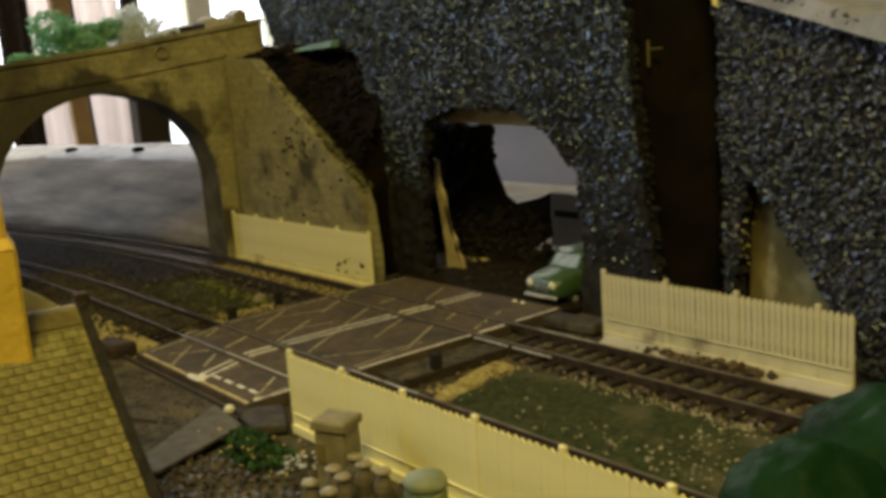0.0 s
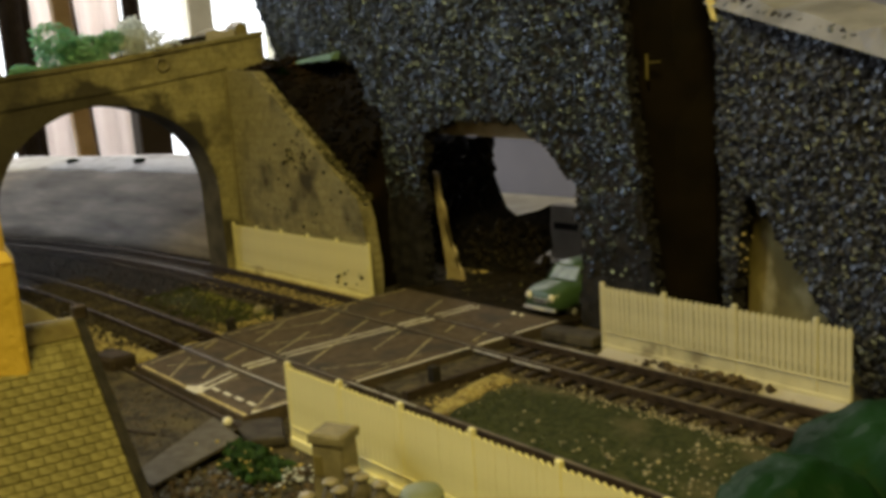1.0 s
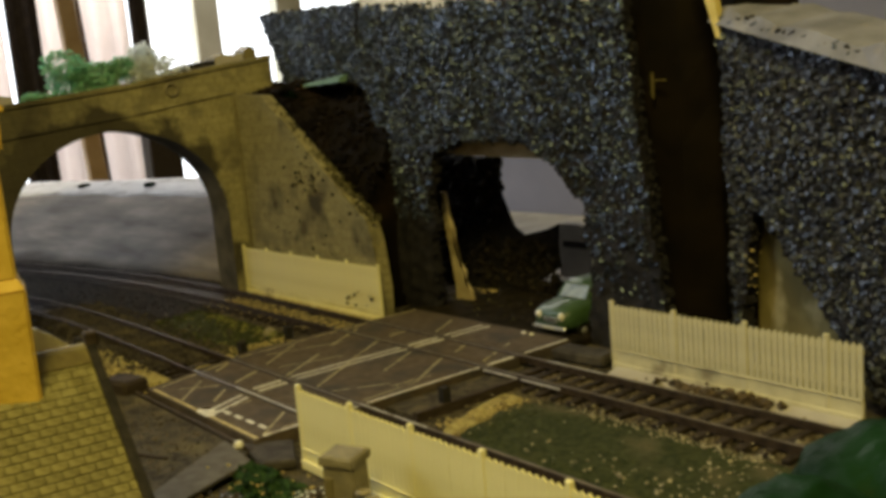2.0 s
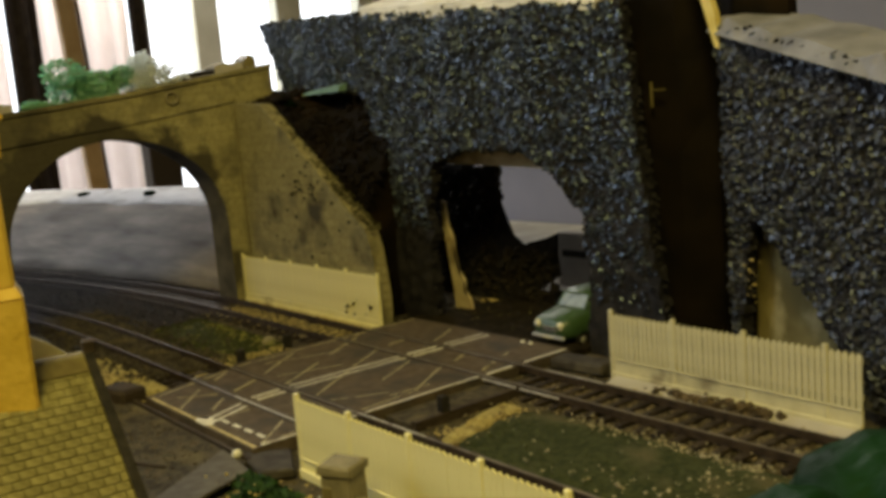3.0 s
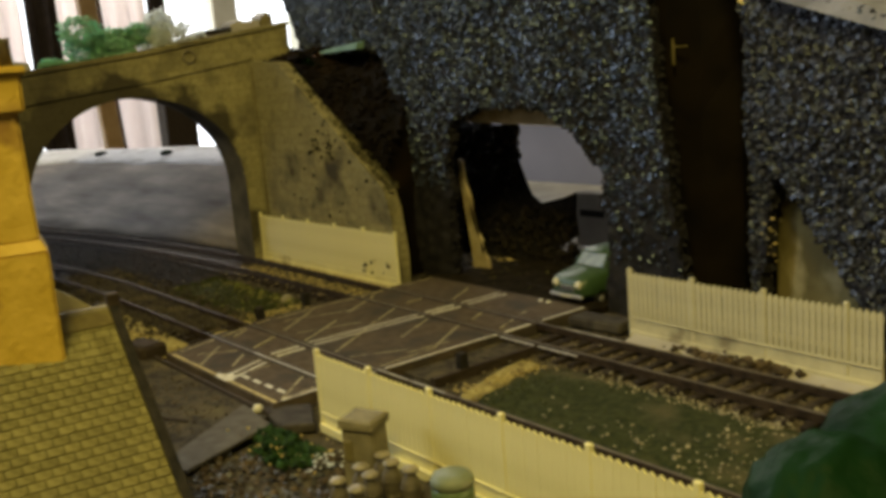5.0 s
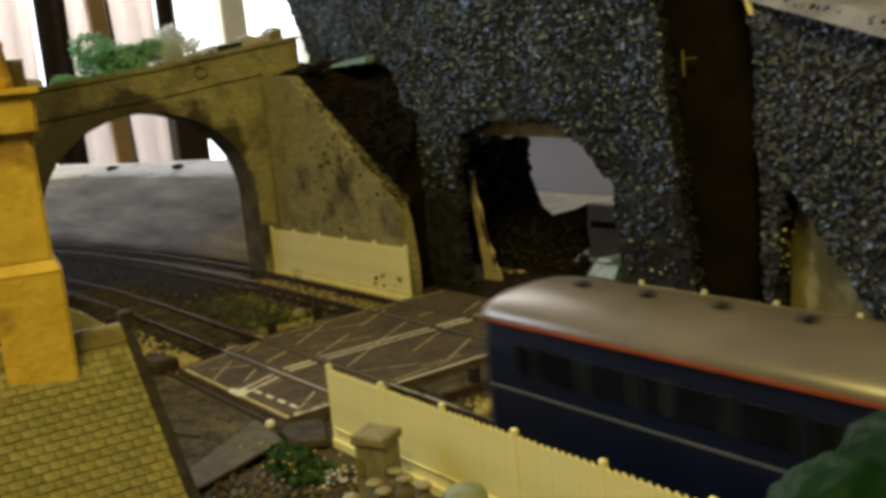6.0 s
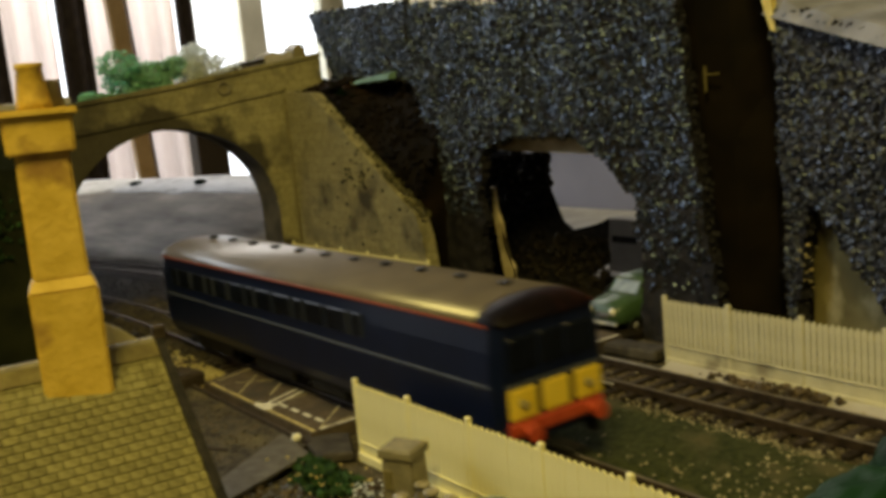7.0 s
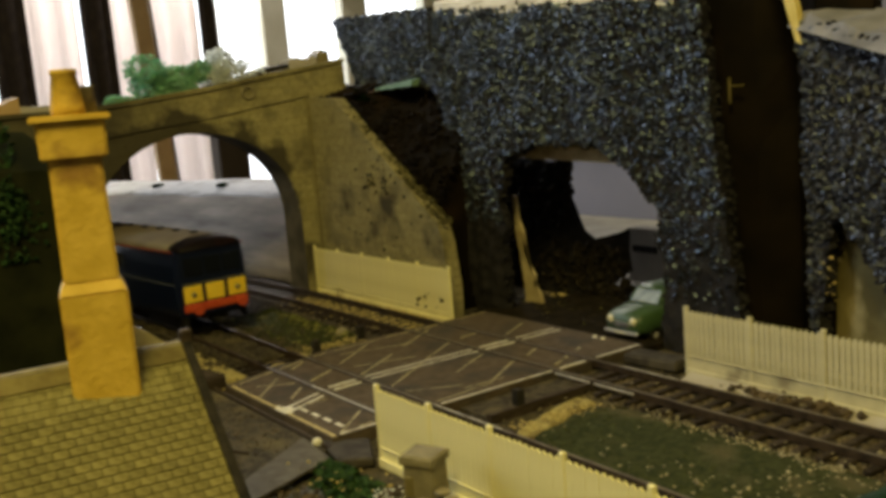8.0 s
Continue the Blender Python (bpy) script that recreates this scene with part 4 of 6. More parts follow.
def build_bridge():
    bridge = thing("bridge", (0, 0, 0), label="soot-stained cream stone model road bridge over two tracks", category="bridge", kind="structure")
    along = (math.cos(BRIDGE_TURN), math.sin(BRIDGE_TURN))
    s0, s1, depth = -2.6, 26.0, 1.9
    # spandrel wall with the arch cut through it, in strips from the arch line up to the string course
    bm = bmesh.new()
    line = arch_line(0.0)
    for d in (0.0, depth):
        low = [bm.verts.new(on_face(s, d, z)) for s, z in line[1:-1]]
        high = [bm.verts.new(on_face(s, d, parapet_top(s) - 1.5)) for s, z in line[1:-1]]
        for k in range(len(low) - 1):
            bm.faces.new((low[k], low[k + 1], high[k + 1], high[k]))
        for (sa, sb) in ((s1, ARCH_MID + ARCH_HALF), (ARCH_MID - ARCH_HALF, s0)):
            quads = [bm.verts.new(on_face(s, d, z)) for s, z in ((sa, GROUND - 0.1), (sb, GROUND - 0.1), (sb, ARCH_SPRING), (sb, parapet_top(sb) - 1.5), (sa, parapet_top(sa) - 1.5))]
            bm.faces.new(quads)
    bmesh.ops.remove_doubles(bm, verts=bm.verts, dist=0.001)
    for sa in (s0, s1):
        q = [bm.verts.new(on_face(sa, d, z)) for d, z in ((0, GROUND - 0.1), (depth, GROUND - 0.1), (depth, parapet_top(sa) - 1.5), (0, parapet_top(sa) - 1.5))]
        bm.faces.new(q)
    part("wall", wall_uv(bm, along), STONE_PAPER, bridge, "cream stone-paper face, sooty at the arch, darker to the far side")
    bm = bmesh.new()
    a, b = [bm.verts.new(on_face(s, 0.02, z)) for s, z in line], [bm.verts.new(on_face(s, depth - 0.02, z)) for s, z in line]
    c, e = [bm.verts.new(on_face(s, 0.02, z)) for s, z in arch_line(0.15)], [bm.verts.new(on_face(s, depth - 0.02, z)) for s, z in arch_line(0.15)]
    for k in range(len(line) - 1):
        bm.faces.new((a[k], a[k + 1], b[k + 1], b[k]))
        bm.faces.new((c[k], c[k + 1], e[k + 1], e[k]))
    part("arch_lining", bm, LINING, bridge, "dark underside of the arch", smooth=True)
    # ring of arch stones, each a piece of its own
    n = 26
    for k in range(n):
        bm = bmesh.new()
        a0, a1 = math.pi * (k + 0.04) / n, math.pi * (k + 0.96) / n
        o = [(ARCH_MID + (ARCH_HALF + g) * math.cos(a), ARCH_SPRING + (ARCH_RISE + g) * math.sin(a)) for g, a in ((0.0, a0), (0.85, a0), (0.85, a1), (0.0, a1))]
        prism(bm, o, 0.2, lambda s, d, z: on_face(s, d - 0.025, z))
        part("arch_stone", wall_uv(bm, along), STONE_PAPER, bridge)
    # string course, parapet and coping follow the falling roadway
    for name, lo, hi, out, mat in (("string_course", -1.66, -1.42, 0.11, STONE_PAPER), ("parapet", -1.42, -0.22, 0.06, STONE_PAPER), ("coping", -0.22, 0.0, 0.18, STONE_PAPER)):
        bm = bmesh.new()
        secs = []
        for s in (s0 - 0.1, 2.0, 5.4, 12.0, s1):
            t = parapet_top(s)
            secs.append([on_face(s, -out, t + lo), on_face(s, 0.7, t + lo), on_face(s, 0.7, t + hi), on_face(s, -out, t + hi)])
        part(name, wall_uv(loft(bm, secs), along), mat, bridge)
    bm = bmesh.new()
    loft(bm, [[on_face(s, 0.7, parapet_top(s) - 1.9), on_face(s, depth, parapet_top(s) - 1.9), on_face(s, depth, parapet_top(s) - 1.0), on_face(s, 0.7, parapet_top(s) - 1.0)] for s in (s0, 6, 12, s1)])
    part("deck", bm, PALE, bridge)
    # unseen extension of the deck, added to keep high window light off the bank
    bm = bmesh.new()
    loft(bm, [[on_face(s, depth, parapet_top(s) - 1.9), on_face(s, 24.0, parapet_top(s) - 1.9), on_face(s, 24.0, parapet_top(s) - 1.3), on_face(s, depth, parapet_top(s) - 1.3)] for s in (s0, 6, 12, s1)])
    part("upper_board", bm, TAN_WOOD, bridge, "unseen board behind the deck, added to block window light")
    # pilaster at the corner
    bm = bmesh.new()
    prism(bm, [(-0.35, GROUND - 0.1), (-0.35, parapet_top(-1) - 1.7), (-2.5, parapet_top(-2) - 1.6), (-2.5, GROUND - 0.1)], 0.3, lambda s, d, z: on_face(s, d - 0.32, z))
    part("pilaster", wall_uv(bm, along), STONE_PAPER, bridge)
    part("pilaster_joint", boxed((on_face(-2.6, 0, 0)[0] + 0.38, 3.02, GROUND), (on_face(-2.6, 0, 0)[0] + 0.46, 3.10, 10.4)), RIDGE_CARD, bridge, "dark joint beside the corner pilaster")
    # wing wall that falls away beside the track
    x0 = on_face(s0, 0, 0)[0] + 0.05
    outline = [(x0, GROUND - 0.1), (-4.05, GROUND - 0.1), (-4.0, 1.2), (-4.3, 3.3)]
    for k in range(8):
        u = k / 7
        outline.append((-4.7 + (x0 + 3.2 + 4.7) * u, 4.3 + 6.2 * u + 0.25 * noise.noise((u * 9, 0, 0))))
    outline.append((x0, 10.7))
    bm = bmesh.new()
    prism(bm, outline, 0.7, lambda s, d, z: (s, 3.05 + d, z))
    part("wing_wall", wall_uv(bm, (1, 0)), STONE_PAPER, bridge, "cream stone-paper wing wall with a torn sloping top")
    bm = bmesh.new()
    ring = []
    for i in range(16):
        a = 2 * math.pi * i / 16
        sec = []
        for j in range(6):
            b = 2 * math.pi * j / 6
            r = 0.32 + 0.07 * math.cos(b)
            sec.append(on_face(3.2 + r * math.cos(a), -0.1 - 0.10 * math.sin(b), parapet_top(3.2) - 0.75 + r * math.sin(a)))
        ring.append(sec)
    ring.append(ring[0])
    loft(bm, ring, caps=False)
    t = single("wire_ring", bm, STONE_HUT, "small yellowed ring hanging on the parapet", "ring", smooth=True)


def clump(name, centre, size, n, mat, label, category, rnd, leaf=(0.10, 0.28), kind=""):
    """A loose sponge or bush of many small flakes with gaps and an uneven outline."""
    lobes = [(rnd.normal(0, 0.5, 3), rnd.uniform(0.45, 0.8)) for _ in range(9)]
    v, f = [], []
    for _ in range(n):
        c, r = lobes[rnd.integers(len(lobes))]
        d = rnd.normal(size=3)
        d /= np.linalg.norm(d)
        p = (c + d * r * rnd.uniform(0.6, 1.0)) * np.array(size) * 0.6
        p[2] = max(p[2] + size[2] * 0.45, 0.02)
        q = np.linalg.qr(rnd.normal(size=(3, 3)))[0] * rnd.uniform(*leaf)
        b = len(v)
        v += [np.array(centre) + p + o for o in (q[0], q[1], -q[0], -q[1] * 0.8, q[2] * 0.5)]
        f += [(b, b + 1, b + 4), (b + 1, b + 2, b + 4), (b + 2, b + 3, b + 4), (b + 3, b, b + 4), (b, b + 3, b + 2, b + 1)]
    me = bpy.data.meshes.new(name)
    me.from_pydata((np.array(v) * CM).tolist(), [], f)
    me.materials.append(mat)
    return tagged(new(name, me), label, category, "", kind)


def build_bridge_top():
    rnd = np.random.default_rng(11)
    x, y, z = on_face(6.5, 0.9, parapet_top(6.5) - 0.9)
    clump("foam_bush", (x, y, z), (1.2, 3.2, 2.3), 4600, FOAM, "torn green foam foliage on the bridge parapet", "bush", rnd, leaf=(0.05, 0.14))
    x, y, z = on_face(9.6, 0.6, parapet_top(9.6) - 0.4)
    clump("foam_bush", (x, y, z), (0.6, 1.7, 0.6), 1400, FOAM, "thin green foam trail along the parapet", "bush", rnd, leaf=(0.05, 0.12))
    for s, w, h, n in ((4.3, 1.7, 1.9, 2400), (2.6, 1.1, 1.1, 1200)):
        x, y, z = on_face(s, 0.9, parapet_top(s) - 0.9)
        clump("lichen_clump", (x, y, z), (1.0, w * 1.5, h * 1.3), n, FOAM_WHITE, "pale grey lichen clump on the bridge", "lichen", rnd, leaf=(0.05, 0.13))
    for s, l, h, mat, label in ((1.9, 5.2, 0.75, BLACK_CARD, "black strip of card lying on the bridge"), (-0.9, 1.7, 0.9, PALE, "pale crumpled card scrap on the bridge"), (-2.2, 0.7, 1.2, OLIVE, "small olive card scrap on the bridge"),
                                (13.0, 4.6, 0.9, PALE, "grey card box lying on the bridge deck"), (15.6, 2.4, 1.3, TAN_WOOD, "brown card scrap on the bridge deck")):
        bm = bmesh.new()
        secs = []
        for k in range(7):
            u = k / 6
            ss, t = s + (u - 0.5) * l, parapet_top(s + (u - 0.5) * l)
            hh = h * (0.75 + 0.4 * noise.noise((u * 4, s, 0.0)))
            secs.append([on_face(ss, 1.0, t - 1.0), on_face(ss, 2.2, t - 1.0), on_face(ss, 2.1, t - 0.3 + hh), on_face(ss, 1.1, t - 0.35 + hh)])
        single("card_scrap", loft(bm, secs), mat, label, "card scrap")


def build_bank():
    """The pale modelled slope that rises behind the outer side of the bend."""
    bm = bmesh.new()
    secs = []
    for k in range(50):
        x = -20.4 - k * 1.05
        px, py, a = track_point(FAR_A, x, 2.5)
        nx, ny = -math.sin(math.radians(a)), math.cos(math.radians(a))
        sec = []
        for j in range(13):
            u = j / 12
            out = 9.5 * u
            h = GROUND - 0.1 + 5.4 * (1 - (1 - u) ** 2.3) + 0.12 * noise.noise((px * 0.12, u * 4, 1.0))
            sec.append((px + nx * out, py + ny * out, h))
        sec += [(px + nx * 12, py + ny * 12, 3.5), (px + nx * 13, py + ny * 13, GROUND - 0.1)]
        secs.append(sec)
    loft(bm, secs)
    single("plaster_bank", bm, BANK, "streaky off-white modelled slope behind the bend", "embankment", "structure", smooth=True)
    # whiter skin over the upper slope: window light there put into colour
    bm = bmesh.new()
    secs = []
    for k in range(50):
        x = -20.4 - k * 1.05
        px, py, a = track_point(FAR_A, x, 2.5)
        nx, ny = -math.sin(math.radians(a)), math.cos(math.radians(a))
        start = 0.58 + 0.03 * noise.noise((k * 0.35, 2.0, 7.0))
        us = [start + (1 - start) * j / 5 for j in range(6)]
        hs = [GROUND - 0.1 + 5.4 * (1 - (1 - u) ** 2.3) + 0.12 * noise.noise((px * 0.12, u * 4, 1.0)) for u in us]
        secs.append([(px + nx * 9.5 * u, py + ny * 9.5 * u, h + 0.07) for u, h in zip(us, hs)] + [(px + nx * 9.5 * u, py + ny * 9.5 * u, h - 0.08) for u, h in list(zip(us, hs))[::-1]])
    single("white_rim", loft(bm, secs), PALE_RIM, "white rim along the top of the slope, its daylight painted in", "paper rim", "structure", smooth=True)
    for x, w in ((-46.5, 0.55), (-38.5, 0.5)):
        px, py, a = track_point(FAR_A, x, 2.5 + 7.0)
        bm = lathe(bmesh.new(), [(w * 0.9, -0.1), (w, 0.06), (w * 0.8, 0.2), (w * 0.3, 0.26)], 10)
        t = single("dark_fixing", bm, DARK_GREEN, "small dark green scrap lying on the slope", "scrap", smooth=True)
        t.matrix_basis = pose(px * CM, py * CM, 4.72 * CM, 0, 0, 20)


# ---------------------------------------------------------------- the black gritted rock walls


def rough(s, z):
    """Relief of the rock faces."""
    return 0.25 * noise.noise((s * 0.35, z * 0.35, 5.0)) + 0.08 * noise.noise((s * 1.9, z * 1.9, 8.0))


def grit_over(inside, place, area, n, mat, size, label, rnd):
    pts = []
    s0, s1, z0, z1 = area
    while len(pts) < n:
        s, z = rnd.uniform(s0, s1), rnd.uniform(z0, z1)
        if inside(s, z):
            pts.append(place(s, rough(s, z) - 0.02 + rnd.normal(0, 0.025), z))
    return stones("grit", pts, mat, rnd, size, label=label, flat=1.0)


def rock_slab(name, label, inside, place, area, step, depth, mat=ROCK_BASE):
    """A wall of cells where inside() holds, front bumpy, with thickness."""
    s0, s1, z0, z1 = area
    ns, nz = int((s1 - s0) / step), int((z1 - z0) / step)
    bm = bmesh.new()
    front, back = {}, {}

    def vert(store, i, k, d):
        if (i, k) not in store:
            s, z = s0 + i * step, z0 + k * step
            j = 0.22 * step
            s += j * noise.noise((i * 0.7, k * 0.7, 1.0))
            store[(i, k)] = bm.verts.new(place(s, d + (rough(s, z) if d == 0 else 0.0), z))
        return store[(i, k)]

    edge = []
    full = {(i, k) for i in range(ns) for k in range(nz) if inside(s0 + (i + 0.5) * step, z0 + (k + 0.5) * step)}
    for i, k in full:
        c = ((i, k), (i + 1, k), (i + 1, k + 1), (i, k + 1))
        bm.faces.new([vert(front, *p, 0) for p in c])
        bm.faces.new([vert(back, *p, depth) for p in c[::-1]])
        for (di, dk), (p, q) in (((0, -1), (0, 1)), ((1, 0), (1, 2)), ((0, 1), (2, 3)), ((-1, 0), (3, 0))):
            if (i + di, k + dk) not in full:
                for _ in range(2):
                    edge.append(place(s0 + (i + 0.5 + 0.5 * di) * step + RND.normal(0, 0.05), RND.uniform(0, depth), z0 + (k + 0.5 + 0.5 * dk) * step + RND.normal(0, 0.05)))
                bm.faces.new((vert(front, *c[q], 0), vert(front, *c[p], 0), vert(back, *c[p], depth), vert(back, *c[q], depth)))
    stones("rock_crumbs", edge, mat, RND, (0.07, 0.17), label="rough black crumbs along the torn rock edge", flat=1.0)
    return single(name, bm, mat, label, "rock wall", "structure")


def build_rocks():
    rnd = np.random.default_rng(23)

    def wob(a, b):
        return 0.35 * noise.noise((a, b, 2.0))

    # main face with the road tunnel
    def main_in(s, z):
        if s < -8.6 + 0.25 * (14.5 - z) * 0.9 + wob(z * 0.6, 0) or s > 8.8 + wob(z * 0.8, 4) * 0.7 + 0.14 * (14 - z):
            return False
        if z > 13.65 - 0.09 * s + wob(s * 0.5, 7) * 0.4:
            return False
        u = (s - 2.0) / (4.95 + wob(z * 0.9, 1))
        p = 4 if u < 0 else 2
        if abs(u) < 1 and z < 3.4 + (4.25 + wob(s, 3)) * (1 - abs(u) ** p) ** (1 / p):
            return False
        return z > GROUND - 0.1

    def main_at(s, d, z):
        return (s, 5.5 + d + 0.02 * z, z)

    rock_slab("rock_wall_main", "black gritted rock wall with a road tunnel mouth", main_in, main_at, (-10, 11.5, GROUND - 0.05, 15), 0.15, 0.45)
    # grit thins out lower down, standing in for the daylight that fades there
    grit_over(lambda s, z: main_in(s, z) and z > (4.0 if s < -2 else 1.6) + wob(s, 2) and rnd.uniform() < 0.14 + 0.10 * (z - 2), main_at, (-10, 11.5, 1.4, 15), 8600, GRIT, (0.05, 0.145), "glinting black grit on the rock face", rnd)

    bm = bmesh.new()
    loft(bm, [[(x, 5.75, 13.4 - 0.09 * x), (x, 9.4, 13.4 - 0.09 * x), (x, 9.4, 14.9 - 0.09 * x + wob(x * 0.9, 7)), (x, 5.85, 14.0 - 0.09 * x + wob(x * 0.9, 7) * 0.6)] for x in np.arange(-7.4, 8.6, 0.8).tolist()])
    single("plaster_top", bm, PALE_RIM, "pale plaster top of the rock wall", "ledge", "structure")
    pts = [(rnd.normal(-9.6, 1.1), 3.03, rnd.normal(6.4, 0.8)) for _ in range(46)] + [(rnd.uniform(-14, -5), 3.03, rnd.uniform(1.5, 6)) for _ in range(30)]
    pts = [p for p in pts if p[2] < 4.0 - (p[0] + 4.4) * 0.8]
    stones("dark_flecks", pts, BLACK_CARD, rnd, (0.04, 0.13), label="dark flecks of glue on the wing wall", flat=1.0)
    pts = [(x, 2.70, z) for x, z in zip(rnd.uniform(-6.5, -3.8, 9), rnd.uniform(0.0, 0.9, 9))]
    stones("dark_specks", pts, BLACK_CARD, rnd, (0.05, 0.13), label="dark specks on the fence panel", flat=1.0)

    # block that turns back over the wing wall
    def left_in(s, z):
        return s < 8.4 + 0.55 * (z - 10.9) + wob(z * 1.5, 3) * 0.6 and 10.7 + wob(s, 9) < z < 14.45 + wob(s * 0.6, 5) * 0.4 + 0.06 * s

    def left_at(s, d, z):
        return (-7.6 - s, 5.65 + s * 0.05 + d, z)

    rock_slab("rock_wall_left", "black gritted rock block above the wing wall", left_in, left_at, (0, 11.4, 10, 16), 0.16, 1.5)
    grit_over(left_in, left_at, (0, 11.4, 10.5, 15.8), 2900, GRIT, (0.05, 0.115), "glinting black grit on the rock block", rnd)

    # right-hand face that comes forward, with a pointed hole
    turn = radians(-25)

    def right_at(s, d, z):
        return (18.3 + s * math.cos(turn) - d * math.sin(turn), 4.3 + s * math.sin(turn) + d * math.cos(turn), z)

    def right_in(s, z):
        if s < -6.5 - 0.04 * z + wob(z * 0.7, 12) * 0.6 or z > 10.0 - 0.235 * (s - 0.0) + wob(s, 14) * 0.5:
            return False
        left_edge, right_edge = -6.0 + 0.13 * z + wob(z, 15) * 0.7, 1.4 - 1.22 * z + wob(z, 16)
        if z < 5.0 and left_edge < s < right_edge:
            return False
        return z > GROUND - 0.1

    rock_slab("rock_wall_right", "grey black gritted rock wall with a pointed hole", right_in, right_at, (-8, 5, GROUND - 0.05, 12.5), 0.15, 0.4)
    grit_over(right_in, right_at, (-8, 5, 0, 12.5), 5200, GRIT_GREY, (0.06, 0.15), "coarse grey black grit on the rock face", rnd)
    bm = bmesh.new()
    secs = []
    for k in range(14):
        s = -7.2 + k * 0.95
        z = 10.0 - 0.235 * s
        r = 0.12 * noise.noise((s, 3, 3))
        secs.append([right_at(s, -0.25, z - 0.25), right_at(s, 1.3, z - 0.2), right_at(s, 2.4, z + 0.42 + r), right_at(s, 2.0, z + 0.55 + 2 * r), right_at(s, 0.1, z + 0.22 + 2.5 * r)])
    single("plaster_ledge", loft(bm, secs), PLASTER, "rough grey plaster ledge on top of the rock", "ledge", "structure", smooth=False)
    # olive slope seen through the hole
    bm = bmesh.new()
    loft(bm, [[right_at(s, 0.75 + 0.12 * math.sin(s), z) for s, z in ((-6.3, GROUND), (2.0, GROUND), (-0.2, 5.2), (-6.0, 5.6))], [right_at(s, 1.2 + 0.12 * math.sin(s), z) for s, z in ((-6.3, GROUND), (2.0, GROUND), (-0.2, 5.2), (-6.0, 5.6))]])
    single("olive_panel", bm, OLIVE, "glossy olive painted panel behind the hole", "panel")
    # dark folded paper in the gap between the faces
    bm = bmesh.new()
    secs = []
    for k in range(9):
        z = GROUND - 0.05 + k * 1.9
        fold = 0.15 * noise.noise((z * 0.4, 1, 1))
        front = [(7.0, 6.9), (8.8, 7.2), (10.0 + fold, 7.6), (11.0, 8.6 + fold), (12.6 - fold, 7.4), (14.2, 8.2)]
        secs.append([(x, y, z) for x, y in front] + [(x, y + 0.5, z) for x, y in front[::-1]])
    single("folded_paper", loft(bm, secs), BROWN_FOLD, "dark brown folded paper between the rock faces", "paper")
    bm = bmesh.new()
    box(bm, (9.28, 6.9, 8.95), (9.33, 7.0, 9.9))
    box(bm, (9.33, 6.92, 9.56), (9.9, 7.0, 9.61))
    single("tan_scrap", bm, RIDGE_CARD, "small torn tan paper scrap on the dark fold", "paper scrap")
    crust = [right_at(-5.85 + 0.13 * z + rnd.normal(0, 0.10), 0.1 + rnd.normal(0, 0.12), z) for z in rnd.uniform(2.0, 3.6, 16)]
    stones("yellow_crust", crust, SAND, rnd, (0.04, 0.10), label="yellow crumbs on the torn rock edge")
    bm = bmesh.new()
    prism(bm, [(12.15, 10.9), (12.35, 10.8), (12.2, 12.0), (11.5, 14.2), (11.1, 14.2), (11.75, 12.2)], 0.3, lambda s, d, z: (s, 6.9 + d, z))
    single("yellow_card_strip", bm, YELLOW_EDGE, "torn yellow card edge between the rocks", "card strip")
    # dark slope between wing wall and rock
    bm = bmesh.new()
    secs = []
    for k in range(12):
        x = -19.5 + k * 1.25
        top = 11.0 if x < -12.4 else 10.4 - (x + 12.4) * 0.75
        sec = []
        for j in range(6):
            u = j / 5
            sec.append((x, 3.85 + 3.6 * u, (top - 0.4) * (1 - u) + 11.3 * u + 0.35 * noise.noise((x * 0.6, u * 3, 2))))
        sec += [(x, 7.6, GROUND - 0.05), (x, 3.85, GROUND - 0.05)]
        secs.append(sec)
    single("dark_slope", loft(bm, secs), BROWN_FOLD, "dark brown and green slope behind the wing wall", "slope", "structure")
    lumps = []
    for _ in range(900):
        x = rnd.uniform(-18.5, -5.4)
        top = 11.0 if x < -12.4 else 10.4 - (x + 12.4) * 0.75
        u = rnd.uniform(0, 1) ** 1.6
        lumps.append((x, 3.8 + 3.5 * u, (top - 0.4) * (1 - u) + 11.3 * u + 0.35 * noise.noise((x * 0.6, u * 3, 2))))
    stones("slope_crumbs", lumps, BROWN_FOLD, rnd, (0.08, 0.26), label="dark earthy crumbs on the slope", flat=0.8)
    edge = []
    for _ in range(420):
        u = rnd.uniform(0, 1)
        edge.append((-4.4 - 9.0 * u + rnd.normal(0, 0.08), 3.15 + rnd.uniform(0, 0.6), 4.25 + 5.95 * u + rnd.normal(0, 0.07)))
    stones("wall_crust", edge, MOSS_CRUST, rnd, (0.05, 0.15), label="ragged mossy crust along the torn wall top", flat=0.9)
    clump("dark_moss", (-12.9, 4.6, 9.9), (1.6, 0.8, 0.7), 350, DARK_GREEN, "dark green moss on the slope", "moss", rnd, leaf=(0.08, 0.2))
    bm = bmesh.new()
    loft(bm, [[(-12.6, 5.0, 10.75), (-9.0, 5.1, 10.8), (-9.0, 5.2, 11.05), (-12.6, 5.2, 10.9)], [(-12.4, 5.6, 10.75), (-9.0, 5.6, 10.8), (-9.0, 5.7, 11.2), (-12.4, 5.7, 11.0)]])
    single("green_card", bm, MINT, "pale green card ledge under the rock block", "card strip")
    bm = bmesh.new()
